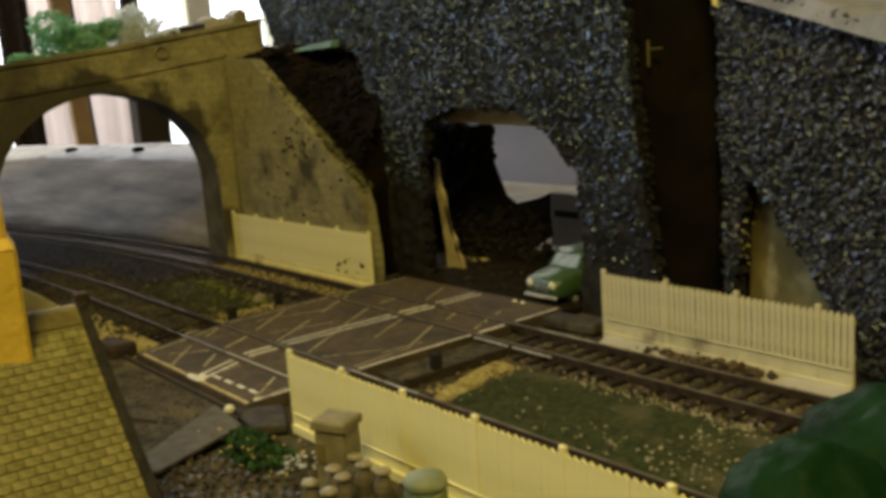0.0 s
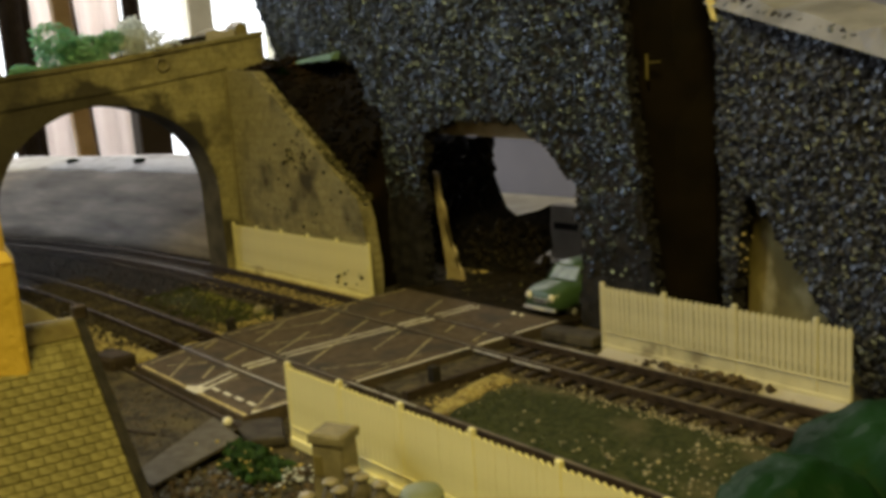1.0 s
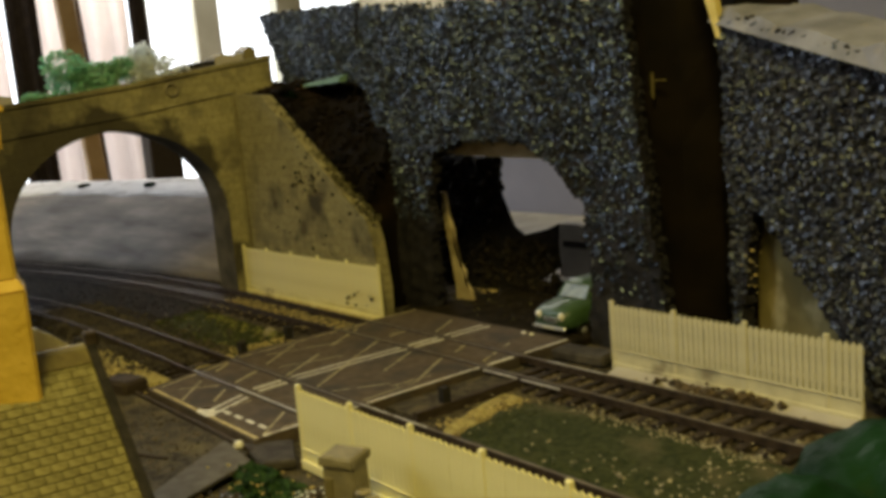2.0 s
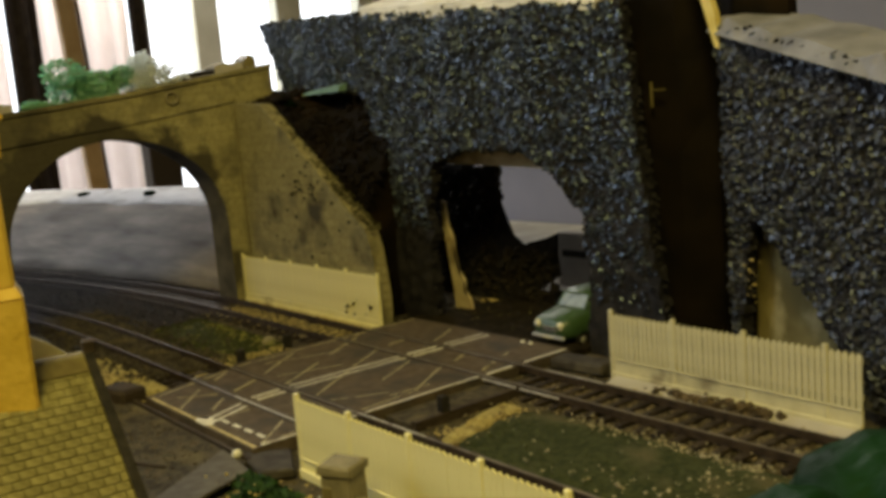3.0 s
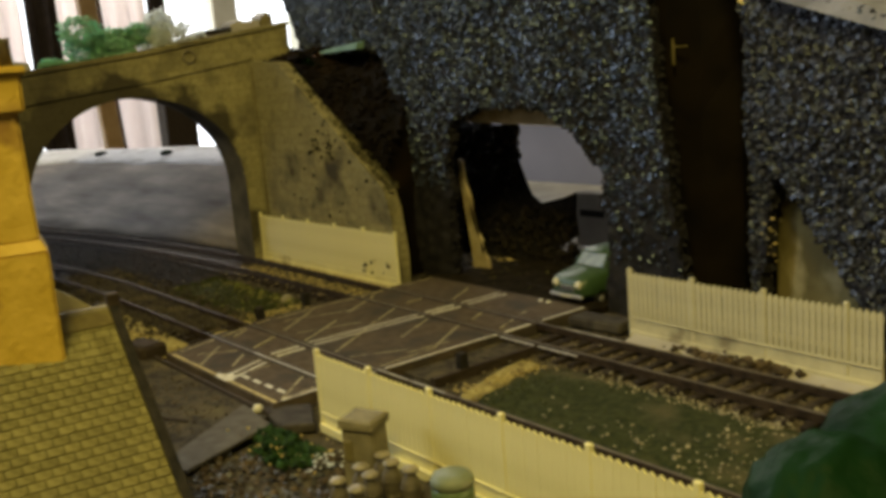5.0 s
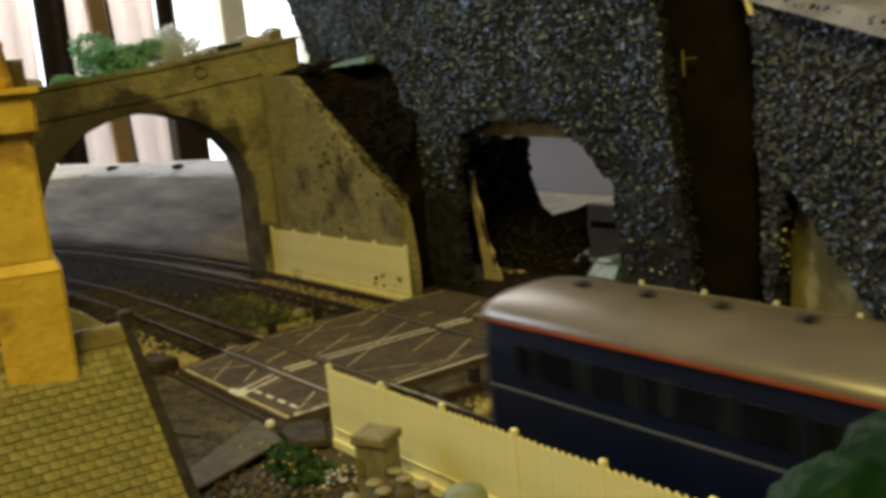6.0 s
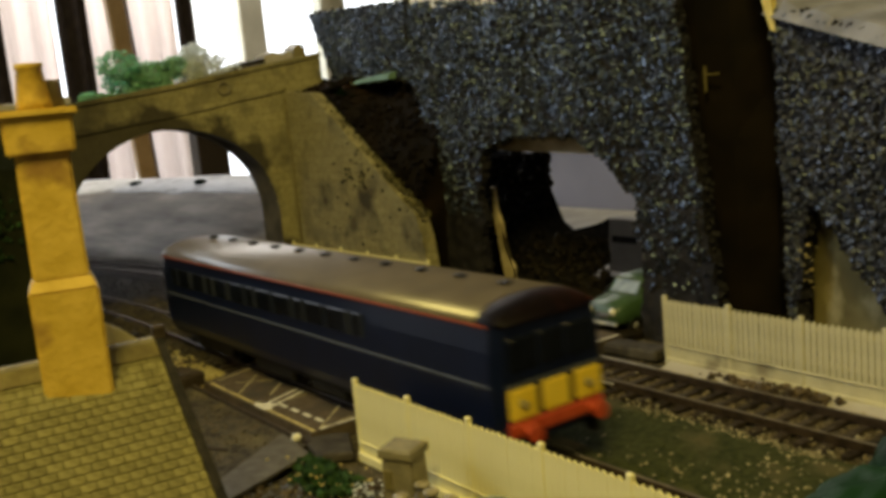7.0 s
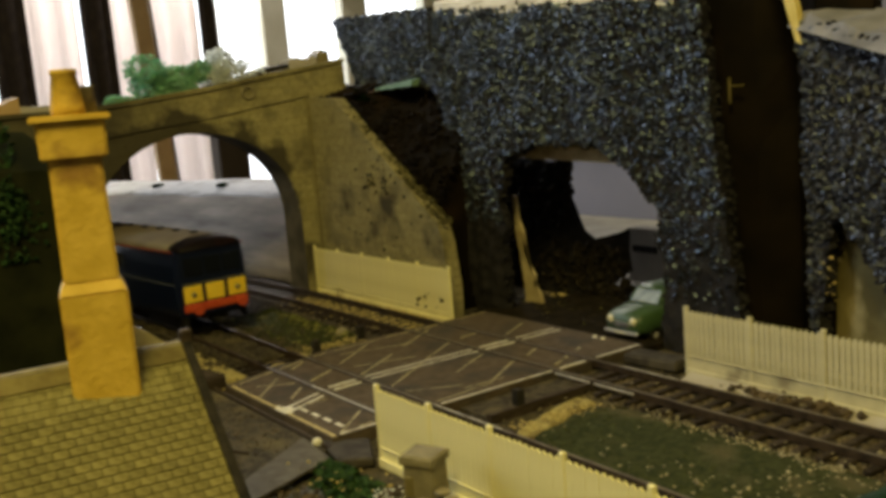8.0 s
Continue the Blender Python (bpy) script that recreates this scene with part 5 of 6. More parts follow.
    loft(bm, [[(-14.4, 4.9, 10.5), (-12.5, 4.9, 10.65), (-12.5, 5.0, 10.85), (-14.4, 5.0, 10.62)], [(-14.4, 5.5, 10.5), (-12.5, 5.5, 10.7), (-12.5, 5.6, 10.95), (-14.4, 5.6, 10.7)]])
    single("orange_card", bm, ORANGE_CARD, "torn orange card edge under the rock block", "card strip")


def build_tunnel_inside():
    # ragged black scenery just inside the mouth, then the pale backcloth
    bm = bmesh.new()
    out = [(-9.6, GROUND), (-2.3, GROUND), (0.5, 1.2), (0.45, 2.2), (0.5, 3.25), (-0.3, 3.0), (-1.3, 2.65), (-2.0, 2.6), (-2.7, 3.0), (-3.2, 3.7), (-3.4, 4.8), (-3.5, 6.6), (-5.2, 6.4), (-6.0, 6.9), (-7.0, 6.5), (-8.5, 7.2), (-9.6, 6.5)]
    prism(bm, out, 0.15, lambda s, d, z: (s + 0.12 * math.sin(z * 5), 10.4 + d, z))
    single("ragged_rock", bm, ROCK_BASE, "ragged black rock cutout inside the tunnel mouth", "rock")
    crumbs = [(RND.uniform(-9.4, -3.9), 10.38 + RND.normal(0, 0.06), RND.uniform(GROUND, 6.4)) for _ in range(420)] + [(RND.uniform(-3.4, 0.4), 10.38 + RND.normal(0, 0.06), RND.uniform(GROUND, 2.35)) for _ in range(320)]
    crumbs += [(-3.55 + RND.normal(0, 0.08), 10.4 + RND.normal(0, 0.1), RND.uniform(3.6, 6.5)) for _ in range(60)]
    stones("rock_lumps", crumbs, ROCK_LUMP, RND, (0.08, 0.30), label="lumpy black brown rock inside the tunnel", flat=1.0)
    bm = bmesh.new()
    prism(bm, [(-3.5, GROUND), (-2.3, GROUND), (-2.45, 0.3), (-2.85, 0.7), (-2.8, 1.2), (-3.15, 1.6), (-3.4, 2.4), (-3.45, 3.3), (-3.75, 3.9), (-3.85, 5.0), (-4.1, 5.1), (-4.05, 3.9), (-3.8, 2.3), (-3.55, 0.75)], 0.2, lambda s, d, z: (s - 0.30, 7.4 + d, z))
    single("torn_card", bm, TAN_CARD, "torn cream card edge inside the tunnel", "card strip")
    single("backcloth", boxed((-44, 27, GROUND), (10, 27.6, 16)), LAVENDER, "plain lavender grey backcloth behind the rocks", "backcloth", "structure")
    bm = bmesh.new()
    loft(bm, [[(-30, 13, GROUND), (4, 13, GROUND), (4, 13, GROUND + 0.1), (-30, 13, GROUND + 0.1)], [(-30, 26.9, GROUND), (4, 26.9, GROUND), (4, 26.9, 0.65), (-30, 26.9, 0.65)]])
    single("pale_slope", bm, PALE, "pale card slope behind the tunnel", "slope", "structure")
    box_ = thing("card_block", (-2.1, 14.4, GROUND), label="pale card block with a dark slot behind the tunnel", category="block")
    part("body", boxed((-1.1, -0.4, 0), (1.3, 0.4, 3.0), 0.05), PALE, box_)
    part("slot", boxed((-0.7, -0.43, 1.75), (1.0, -0.38, 2.1)), BLACK_CARD, box_, "dark slot")
    bm = bmesh.new()
    loft(bm, [[(-4.4, 6.95, 7.0), (3.6, 6.95, 6.7), (3.6, 6.95, 9), (-4.4, 6.95, 9)], [(-4.5, 11.5, 8.4), (4.0, 11.5, 8.4), (4.0, 11.5, 9), (-4.5, 11.5, 9)]])
    single("tunnel_roof", bm, TAN_CARD, "pale card roof over the tunnel mouth", "card", "structure")
    pts = [(-3.6 + RND.normal(0, 0.35), 9.6 + RND.normal(0, 0.2), GROUND + 0.1) for _ in range(40)]
    stones("sand_heap", pts, SAND, RND, (0.06, 0.16), label="small yellow crumbs on the tunnel floor")


def build_dark_hill():
    """Dark green scenery at the far side of the bridge, behind the cottage."""
    bm = bmesh.new()
    secs = []
    for k in range(10):
        x = -15.2 + 0.25 * k
        f = 1 - 0.02 * k
        sec = [(x, -13.4 + 0.12 * k, GROUND), (x, -12.7 + 0.1 * k, 3.0), (x + 0.1 * noise.noise((k, 1, 1)), -12.2 + 0.1 * k, 7.0 * f), (x, -12.3 + 0.15 * k, 10.1 * f), (x, -15.0, 10.3 * f), (x, -22.0, 10.4 * f), (x, -22.0, GROUND)]
        secs.append(sec)
    loft(bm, secs)
    single("dark_hillside", bm, DARK_OLIVE, "dark olive painted hillside beside the bridge", "hillside", "structure")
    rnd = np.random.default_rng(41)
    clump("ivy", (-13.2, -13.6, 4.5), (0.8, 2.0, 5.0), 900, BUSH, "dark straggling ivy on the hillside", "ivy", rnd, leaf=(0.08, 0.22))


build_dark_hill()
build_bridge()
build_bridge_top()
build_bank()
build_rocks()
build_tunnel_inside()

# ---------------------------------------------------------------- the cottage in the foreground
RIDGE_X, RIDGE_Z, GABLE_Y, FALL, FOOT_Z = 0.0, 5.25, 0.0, 1.22, 0.9      # FALL: run for each centimetre of drop


def roof_at(u, down, lift=0.0):
    """A spot on the slope that faces the crossing: u along the ridge, down from it; lift off the surface."""
    k = 1 / math.hypot(1, FALL)
    return (RIDGE_X + down * k * FALL + lift * k, GABLE_Y - u, RIDGE_Z - down * k + lift * k * FALL)


def build_cottage():
    house = thing("cottage", (12.6, -15.5, 0), -5.0, label="stone-tiled model cottage with an ochre chimney", category="house")
    long_u, run = 11.0, (RIDGE_Z - FOOT_Z) * math.hypot(1, FALL)
    x_foot = RIDGE_X + (RIDGE_Z - FOOT_Z) * FALL
    bm = bmesh.new()
    sec = [(RIDGE_X - 0.05, RIDGE_Z - 0.05), (x_foot, FOOT_Z), (x_foot - 0.25, FOOT_Z - 0.05), (x_foot - 0.25, GROUND), (2 * RIDGE_X - x_foot, GROUND), (2 * RIDGE_X - x_foot, FOOT_Z)]
    loft(bm, [[(x, y, z) for x, z in sec] for y in (GABLE_Y - 0.05, GABLE_Y - long_u)])
    part("body", bm, TILE_BED, house)
    bm = bmesh.new()
    w = 0.10
    loft(bm, [[(RIDGE_X - 0.1, GABLE_Y - 0.09, RIDGE_Z - 0.5), (RIDGE_X - 0.1, GABLE_Y + w, RIDGE_Z - 0.5), (RIDGE_X + 0.12, GABLE_Y + w, RIDGE_Z + 0.06), (RIDGE_X + 0.12, GABLE_Y - 0.09, RIDGE_Z + 0.06)],
              [(x_foot - 0.2, GABLE_Y - 0.09, FOOT_Z - 0.5), (x_foot - 0.2, GABLE_Y + w, FOOT_Z - 0.5), (x_foot + 0.1, GABLE_Y + w, FOOT_Z), (x_foot + 0.1, GABLE_Y - 0.09, FOOT_Z)]])
    part("bargeboard", bm, BLACK_CARD, house, "dark brown board along the gable")
    part("ridge_cap", boxed((RIDGE_X - 0.22, GABLE_Y - long_u, RIDGE_Z - 0.22), (RIDGE_X + 0.10, GABLE_Y, RIDGE_Z + 0.07), 0.06), STONE_HUT, house)
    bm = bmesh.new()
    loft(bm, [[roof_at(u, 0.0, 0.01), roof_at(u, 0.46, 0.01), roof_at(u, 0.46, 0.065), roof_at(u, 0.0, 0.065)] for u in (0.04, long_u)])
    part("ridge_board", bm, RIDGE_CARD, house, "plain olive strip along the ridge")
    part("gable_finial", boxed((RIDGE_X - 0.1, GABLE_Y - 0.1, RIDGE_Z), (RIDGE_X + 0.12, GABLE_Y + 0.17, RIDGE_Z + 0.32), 0.04), DARK_WOOD, house)
    bm = bmesh.new()
    prism(bm, [(-2.2, 4.2), (0.0, 4.2), (-0.05, 5.0), (-0.5, 5.4), (-1.3, 5.95), (-2.2, 6.1)], 0.12, lambda s, d, z: (-1.25 + d, s, z))
    part("rear_gable", bm, CREAM_PLASTIC, house, "cream card gable behind the ridge")
    tile_w, course = 0.30, 0.20
    me = {}
    for k in range(3):
        bm = boxed((-0.006, -tile_w / 2 + 0.009, -course / 2 + 0.009), (0.026, tile_w / 2 - 0.009, course / 2 - 0.009), 0.008)
        bmesh.ops.translate(bm, vec=(0, 0, 0), verts=bm.verts)
        for v in bm.verts:
            v.co.y += 0.008 * noise.noise((v.co.z * 40 + k * 9, v.co.y * 30, k))
        me[k] = mesh_from("roof_tile", bm, TILE)
    rows = int(run / course)
    tilt = math.degrees(math.atan(FALL))
    rest = bmesh.new()
    n = 0
    for r in range(rows):
        u = 0.08 + (tile_w / 2 if r % 2 else tile_w)
        if r % 2 == 0:
            bmesh.ops.create_cube(rest, size=1, matrix=Matrix.Translation(roof_at(0.08 + tile_w / 4, 0.14 + (r + 0.5) * course)) @ pose(0, 0, 0, 0, -tilt, 0) @ Matrix.Diagonal((0.048, tile_w / 2 - 0.018, course - 0.018, 1)))
        while u < long_u - 0.2:
            m = pose(*[c * CM for c in roof_at(u, 0.14 + (r + 0.5) * course)], 0, -tilt, 0) @ pose(RND.normal(0, 0.004) * CM, 0, 0, RND.normal(0, 0.8), 0, 0)
            if 0.8 < (r * course) and u < 4.0 and n < 300:
                t = new("roof_tile", me[n % 3])
                t.parent = house
                t.matrix_basis = m
                n += 1
            else:
                bmesh.ops.create_cube(rest, size=1, matrix=Matrix.Translation([c for c in roof_at(u, 0.14 + (r + 0.5) * course)]) @ pose(0, 0, 0, 0, -tilt, 0) @ Matrix.Diagonal((0.048, tile_w - 0.018, course - 0.018, 1)))
            u += tile_w
    tagged(part("tiling", rest, TILE, house), kind="stuff")
    # chimney: plinth, shaft, cap and pots
    stack = thing("chimney", (0, 0, 0))
    stack.parent = house
    stack.matrix_basis = pose(0.14 * CM, -1.72 * CM, 0, 0, 0, -9)

    def block(lo, hi, z0, z1, name, bev=0.05, label=""):
        bm = bmesh.new()
        loft(bm, [[(-lo, -lo, z0), (lo, -lo, z0), (lo, lo, z0), (-lo, lo, z0)], [(-hi, -hi, z1), (hi, -hi, z1), (hi, hi, z1), (-hi, hi, z1)]])
        bmesh.ops.bevel(bm, geom=bm.edges[:], offset=bev, segments=2, affect="EDGES")
        part(name, bm, OCHRE, stack, label)

    block(0.64, 0.64, 4.2, 6.78, "plinth")
    block(0.64, 0.52, 6.74, 7.0, "shoulder", 0.03)
    block(0.52, 0.49, 6.95, 9.5, "shaft")
    block(0.62, 0.64, 9.38, 10.12, "cap")
    block(0.74, 0.74, 10.10, 10.24, "cap_slab", 0.03)
    part("chimney_pot", lathe(bmesh.new(), [(0.34, 10.2), (0.33, 10.4), (0.24, 11.0), (0.26, 11.02), (0.26, 11.12), (0.17, 11.12), (0.16, 10.9)], 18), OCHRE, stack, smooth=True)
    pot = lathe(bmesh.new(), [(0.22, 10.2), (0.20, 10.75), (0.22, 10.8), (0.14, 10.8), (0.13, 10.6)], 14, (-0.45, 0.35, 0))
    part("chimney_pot", pot, STONE_HUT, stack, smooth=True)


# ---------------------------------------------------------------- small things by the front fence


def build_hut():
    hut = thing("stone_hut", (13.1, -10.05, GROUND), 26, label="small flat-roofed stone hut before the fence", category="hut")
    bm = bmesh.new()
    loft(bm, [[(-0.46, -0.40, 0), (0.46, -0.40, 0), (0.46, 0.40, 0), (-0.46, 0.40, 0)], [(-0.43, -0.37, 1.62), (0.43, -0.37, 1.62), (0.43, 0.37, 1.62), (-0.43, 0.37, 1.62)]])
    bmesh.ops.bevel(bm, geom=bm.edges[:], offset=0.05, segments=2, affect="EDGES")
    part("wall", bm, STONE_HUT, hut)
    bm = bmesh.new()
    loft(bm, [[(-0.47, -0.43, 1.56), (0.47, -0.43, 1.56), (0.47, 0.43, 1.56), (-0.47, 0.43, 1.56)], [(-0.47, -0.43, 1.76), (0.47, -0.43, 1.76), (0.47, 0.43, 1.76), (-0.47, 0.43, 1.76)], [(-0.40, -0.36, 1.82), (0.40, -0.36, 1.82), (0.40, 0.36, 1.82), (-0.40, 0.36, 1.82)]])
    for v in bm.verts:
        v.co += Vector((noise.noise(v.co * 2), noise.noise(v.co * 2 + Vector((5, 0, 0))), noise.noise(v.co * 3))) * 0.05
    part("roof", bm, STONE_HUT, hut, "weathered stone slab roof")
    part("notice", boxed((-0.36, -0.43, 0.75), (-0.14, -0.36, 1.25), 0.01), OLIVE, hut, "faded yellow notice panel")


def build_churns():
    churn = thing("milk_churn", (0, 0, GROUND), label="brown metal milk churn with a pale lid", category="churn", group="milk churns by the fence")
    part("body", lathe(bmesh.new(), [(0.22, 0), (0.24, 0.05), (0.24, 0.55), (0.215, 0.68), (0.14, 0.80), (0.135, 0.90)], 18), CHURN, churn, smooth=True)
    part("lid", lathe(bmesh.new(), [(0.14, 0.88), (0.20, 0.90), (0.205, 0.95), (0.15, 1.0), (0.03, 1.015)], 18), CHURN_LID, churn, "pale mushroom lid", smooth=True)
    for z in (0.14, 0.48):
        part("hoop", lathe(bmesh.new(), [(0.238, z), (0.255, z + 0.015), (0.255, z + 0.045), (0.238, z + 0.06)], 18), CHURN, churn, smooth=True)
    places = ((14.2, -11.55), (13.95, -10.75), (13.75, -10.05), (14.3, -10.15), (14.95, -10.1), (14.5, -10.85), (14.9, -11.5))
    churn.location = (places[0][0] * CM, places[0][1] * CM, GROUND * CM)
    for k, (x, y) in enumerate(places[1:]):
        copy_thing(churn, pose(x * CM, y * CM, GROUND * CM, RND.normal(0, 2), RND.normal(0, 2), 40 * k))
    tank = thing("green_barrel", (16.4, -9.95, GROUND), label="pale green barrel with a domed top", category="barrel")
    part("body", lathe(bmesh.new(), [(0.40, 0), (0.47, 0.1), (0.48, 0.85), (0.46, 1.0)], 22), TANK_GREEN, tank, smooth=True)
    part("dome", lathe(bmesh.new(), [(0.46, 0.98), (0.49, 1.0), (0.49, 1.12), (0.43, 1.22), (0.28, 1.28), (0.05, 1.30)], 22), DUSTY_GREEN, tank, "dusty pale domed top", smooth=True)


def build_bushes():
    rnd = np.random.default_rng(31)
    clump("low_bush", (9.4, -10.45, GROUND), (2.5, 1.25, 0.24), 1200, BUSH, "low dark green bush with yellow edges", "bush", rnd, leaf=(0.06, 0.16))
    pts = [(9.5 + rnd.normal(0, 0.95), -10.75 + rnd.normal(0, 0.55), GROUND + 0.12 + abs(rnd.normal(0, 0.12))) for _ in range(55)]
    stones("yellow_crumbs", pts, SAND, rnd, (0.04, 0.09), label="yellow crumbs round the low bush")
    pts = [(11.8 + rnd.normal(0, 0.28), -10.2 + rnd.normal(0, 0.4), GROUND + 0.10 + abs(rnd.normal(0, 0.2))) for _ in range(34)]
    stones("white_lichen", pts, FOAM_WHITE, rnd, (0.04, 0.09), label="whitish crumbs beside the hut")
    # lobed green bush of painted foam close to the camera, on its stem
    bush = thing("painted_bush", (28.4, -13.3, GROUND), label="glossy dark green painted foam bush", category="bush")
    for lobe, (cx, cy, cz), (ax, ay, az), seed in (("lower_lobe", (-0.44, -0.98, 5.70), (0.84, 0.84, 0.78), 3.0), ("upper_lobe", (-0.40, 0.72, 5.35), (1.20, 1.20, 1.16), 9.0), ("foot", (0.3, 0.1, 2.5), (1.7, 1.7, 2.9), 14.0)):
        bm = bmesh.new()
        bmesh.ops.create_icosphere(bm, subdivisions=5, radius=1)
        for v in bm.verts:
            d = v.co.normalized()
            k = 1 + 0.10 * noise.noise(d * 2.1 + Vector((seed, 0, 0))) + 0.05 * noise.noise(d * 5 + Vector((0, seed, 0))) + 0.018 * noise.noise(d * 18)
            v.co = Vector((cx + d.x * ax * k, cy + d.y * ay * k, max(0.0, cz + d.z * az * k)))
        part(lobe, bm, HUMP_GREEN, bush, smooth=True)
    pts = [(15.4 + rnd.normal(0, 0.8), 2.55 + rnd.normal(0, 0.16), GROUND + 0.12 + abs(rnd.normal(0, 0.12))) for _ in range(160)]
    pts += [(13.4 + rnd.normal(0, 0.6), 2.65 + rnd.normal(0, 0.12), GROUND + 0.2) for _ in range(60)]
    stones("dark_debris", pts, BROWN_DIRT, rnd, (0.07, 0.24), label="dark debris at the foot of the rear fence")
    pts = [(rnd.uniform(11, 19), rnd.normal(2.35, 0.2), GROUND + 0.15) for _ in range(70)] + [(15.5 + rnd.normal(0, 0.15), 2.3, GROUND + 0.3) for _ in range(6)]
    stones("pale_lumps", pts, PALE_CHIP, rnd, (0.05, 0.13), label="pale plaster lumps along the rear fence")
    bm = bmesh.new()
    loft(bm, [[(10.4, 2.2, GROUND - 0.02), (10.4, 3.0, GROUND - 0.02), (10.4, 3.0, GROUND + 0.3), (10.4, 2.3, GROUND + 0.12)], [(20, 2.0, GROUND - 0.02), (20, 2.9, GROUND - 0.02), (20, 2.9, GROUND + 0.3), (20, 2.1, GROUND + 0.12)]])
    single("card_verge", bm, PALE, "pale card verge along the rear fence", "verge", "structure")


# ---------------------------------------------------------------- the little green van


def build_car():
    car = thing("estate_car", (5.28, 4.8, GROUND + 0.26), 0, label="sage green model estate car coming out of the tunnel", category="car")
    # drawn with its nose at y = 0 and its tail at y = 4.6
    w = 0.98

    def section(y, half, low, side, top, round_):
        return [(-half * 0.92, y, low), (half * 0.92, y, low), (half, y, low + 0.15), (half, y, side), (half - round_, y, top), (-half + round_, y, top), (-half, y, side), (-half, y, low + 0.15)]

    bm = bmesh.new()
    loft(bm, [section(0.0, 0.80, 0.42, 0.72, 0.85, 0.18), section(0.12, 0.90, 0.28, 0.85, 1.00, 0.16), section(0.5, w, 0.22, 0.92, 1.10, 0.2), section(1.35, w, 0.22, 1.00, 1.22, 0.18),
              section(1.45, w, 0.22, 1.02, 1.24, 0.16), section(4.4, w, 0.22, 1.02, 1.24, 0.16), section(4.6, 0.9, 0.32, 0.95, 1.15, 0.16)])
    bmesh.ops.bevel(bm, geom=[e for e in bm.edges if e.calc_face_angle(0) > 0.5], offset=0.05, segments=2, affect="EDGES")
    body = part("body", bm, CAR_GREEN, car, smooth=True)
    bm = bmesh.new()
    loft(bm, [[(-0.84, 1.32, 1.20), (0.84, 1.32, 1.20), (0.84, 4.5, 1.20), (-0.84, 4.5, 1.20)], [(-0.74, 1.78, 1.80), (0.74, 1.78, 1.80), (0.74, 4.4, 1.80), (-0.74, 4.4, 1.80)], [(-0.62, 1.98, 1.90), (0.62, 1.98, 1.90), (0.62, 4.3, 1.90), (-0.62, 4.3, 1.90)]])
    bmesh.ops.bevel(bm, geom=bm.edges[:], offset=0.05, segments=2, affect="EDGES")
    part("cabin", bm, CAR_GREEN, car, smooth=True)
    bm = bmesh.new()
    loft(bm, [[(-0.70, 1.335, 1.27), (0.70, 1.335, 1.27), (0.63, 1.70, 1.74), (-0.63, 1.70, 1.74)], [(-0.70, 1.43, 1.24), (0.70, 1.43, 1.24), (0.63, 1.80, 1.71), (-0.63, 1.80, 1.71)]])
    screen = part("windscreen", bm, CAR_GLASS, car, "shiny windscreen with its blue glare painted in")
    for a, b in (((-0.76, 1.30, 1.23), (-0.68, 1.72, 1.78)), ((0.76, 1.30, 1.23), (0.68, 1.72, 1.78))):
        bm = bmesh.new()
        loft(bm, [[(p[0] - 0.04, p[1], p[2]), (p[0] + 0.04, p[1], p[2]), (p[0] + 0.04, p[1] + 0.08, p[2]), (p[0] - 0.04, p[1] + 0.08, p[2])] for p in (a, b)])
        part("pillar", bm, CAR_GREEN, car, "green windscreen pillar")
    part("pillar", boxed((-0.7, 1.69, 1.74), (0.7, 1.79, 1.80), 0.02), CAR_GREEN, car, "green windscreen frame")
    for side in (-1, 1):
        for y0, y1 in ((1.95, 2.75), (2.9, 4.15)):
            bm = bmesh.new()
            loft(bm, [[(side * 0.845, y0, 1.28), (side * 0.845, y1, 1.28), (side * 0.765, y1 - 0.05, 1.70), (side * 0.765, y0 + 0.15, 1.70)], [(side * 0.78, y0, 1.28), (side * 0.78, y1, 1.28), (side * 0.70, y1 - 0.05, 1.70), (side * 0.70, y0 + 0.15, 1.70)]])
            part("side_window", bm, DARK_GLASS, car)
        lamp = lathe(bmesh.new(), [(0.17, 0), (0.17, 0.06), (0.13, 0.12), (0.03, 0.15)], 14)
        part("headlight", lamp, LAMP_WHITE, car, "round cream headlight", smooth=True, at=pose(side * 0.62 * CM, 0.06 * CM, 0.78 * CM, 90, 0, 0))
        for y in (0.95, 3.75):
            wheel = part("wheel", lathe(bmesh.new(), [(0.16, -0.1), (0.34, -0.1), (0.36, -0.05), (0.36, 0.05), (0.34, 0.1), (0.16, 0.1)], 20), BLACK, car, "black tyre", smooth=False, at=pose(side * 0.88 * CM, y * CM, 0.10 * CM, 0, 90, 0))
            part("hub", lathe(bmesh.new(), [(0.15, 0.07 * side), (0.18, 0.08 * side), (0.13, 0.12 * side), (0.02, 0.13 * side)], 14), SILVER, wheel, "silver hub cap", smooth=True)
    part("grille", boxed((-0.40, -0.03, 0.50), (0.40, 0.03, 0.72), 0.02), SILVER, car, "silver grille")
    for k in range(5):
        part("grille_bar", boxed((-0.38, -0.045, 0.515 + k * 0.043), (0.38, -0.028, 0.530 + k * 0.043)), BLACK, car)
    part("bumper", boxed((-0.90, -0.12, 0.24), (0.90, 0.02, 0.38), 0.04), SILVER, car, "silver front bumper")
    part("number_plate", boxed((-0.28, -0.135, 0.27), (0.28, -0.12, 0.36)), LAMP_WHITE, car)
    for x in (-0.35, 0.1):
        b = lathe(bmesh.new(), [(0.02, 0), (0.1, 0.05), (0.1, 0.15), (0.02, 0.2)], 10)
        t = single("pale_bead", b, LAMP_WHITE, "small pale bead on the road before the car", "bead", smooth=True)
        t.location = ((4.9 + x) * CM, 4.0 * CM, (GROUND + 0.28) * CM)


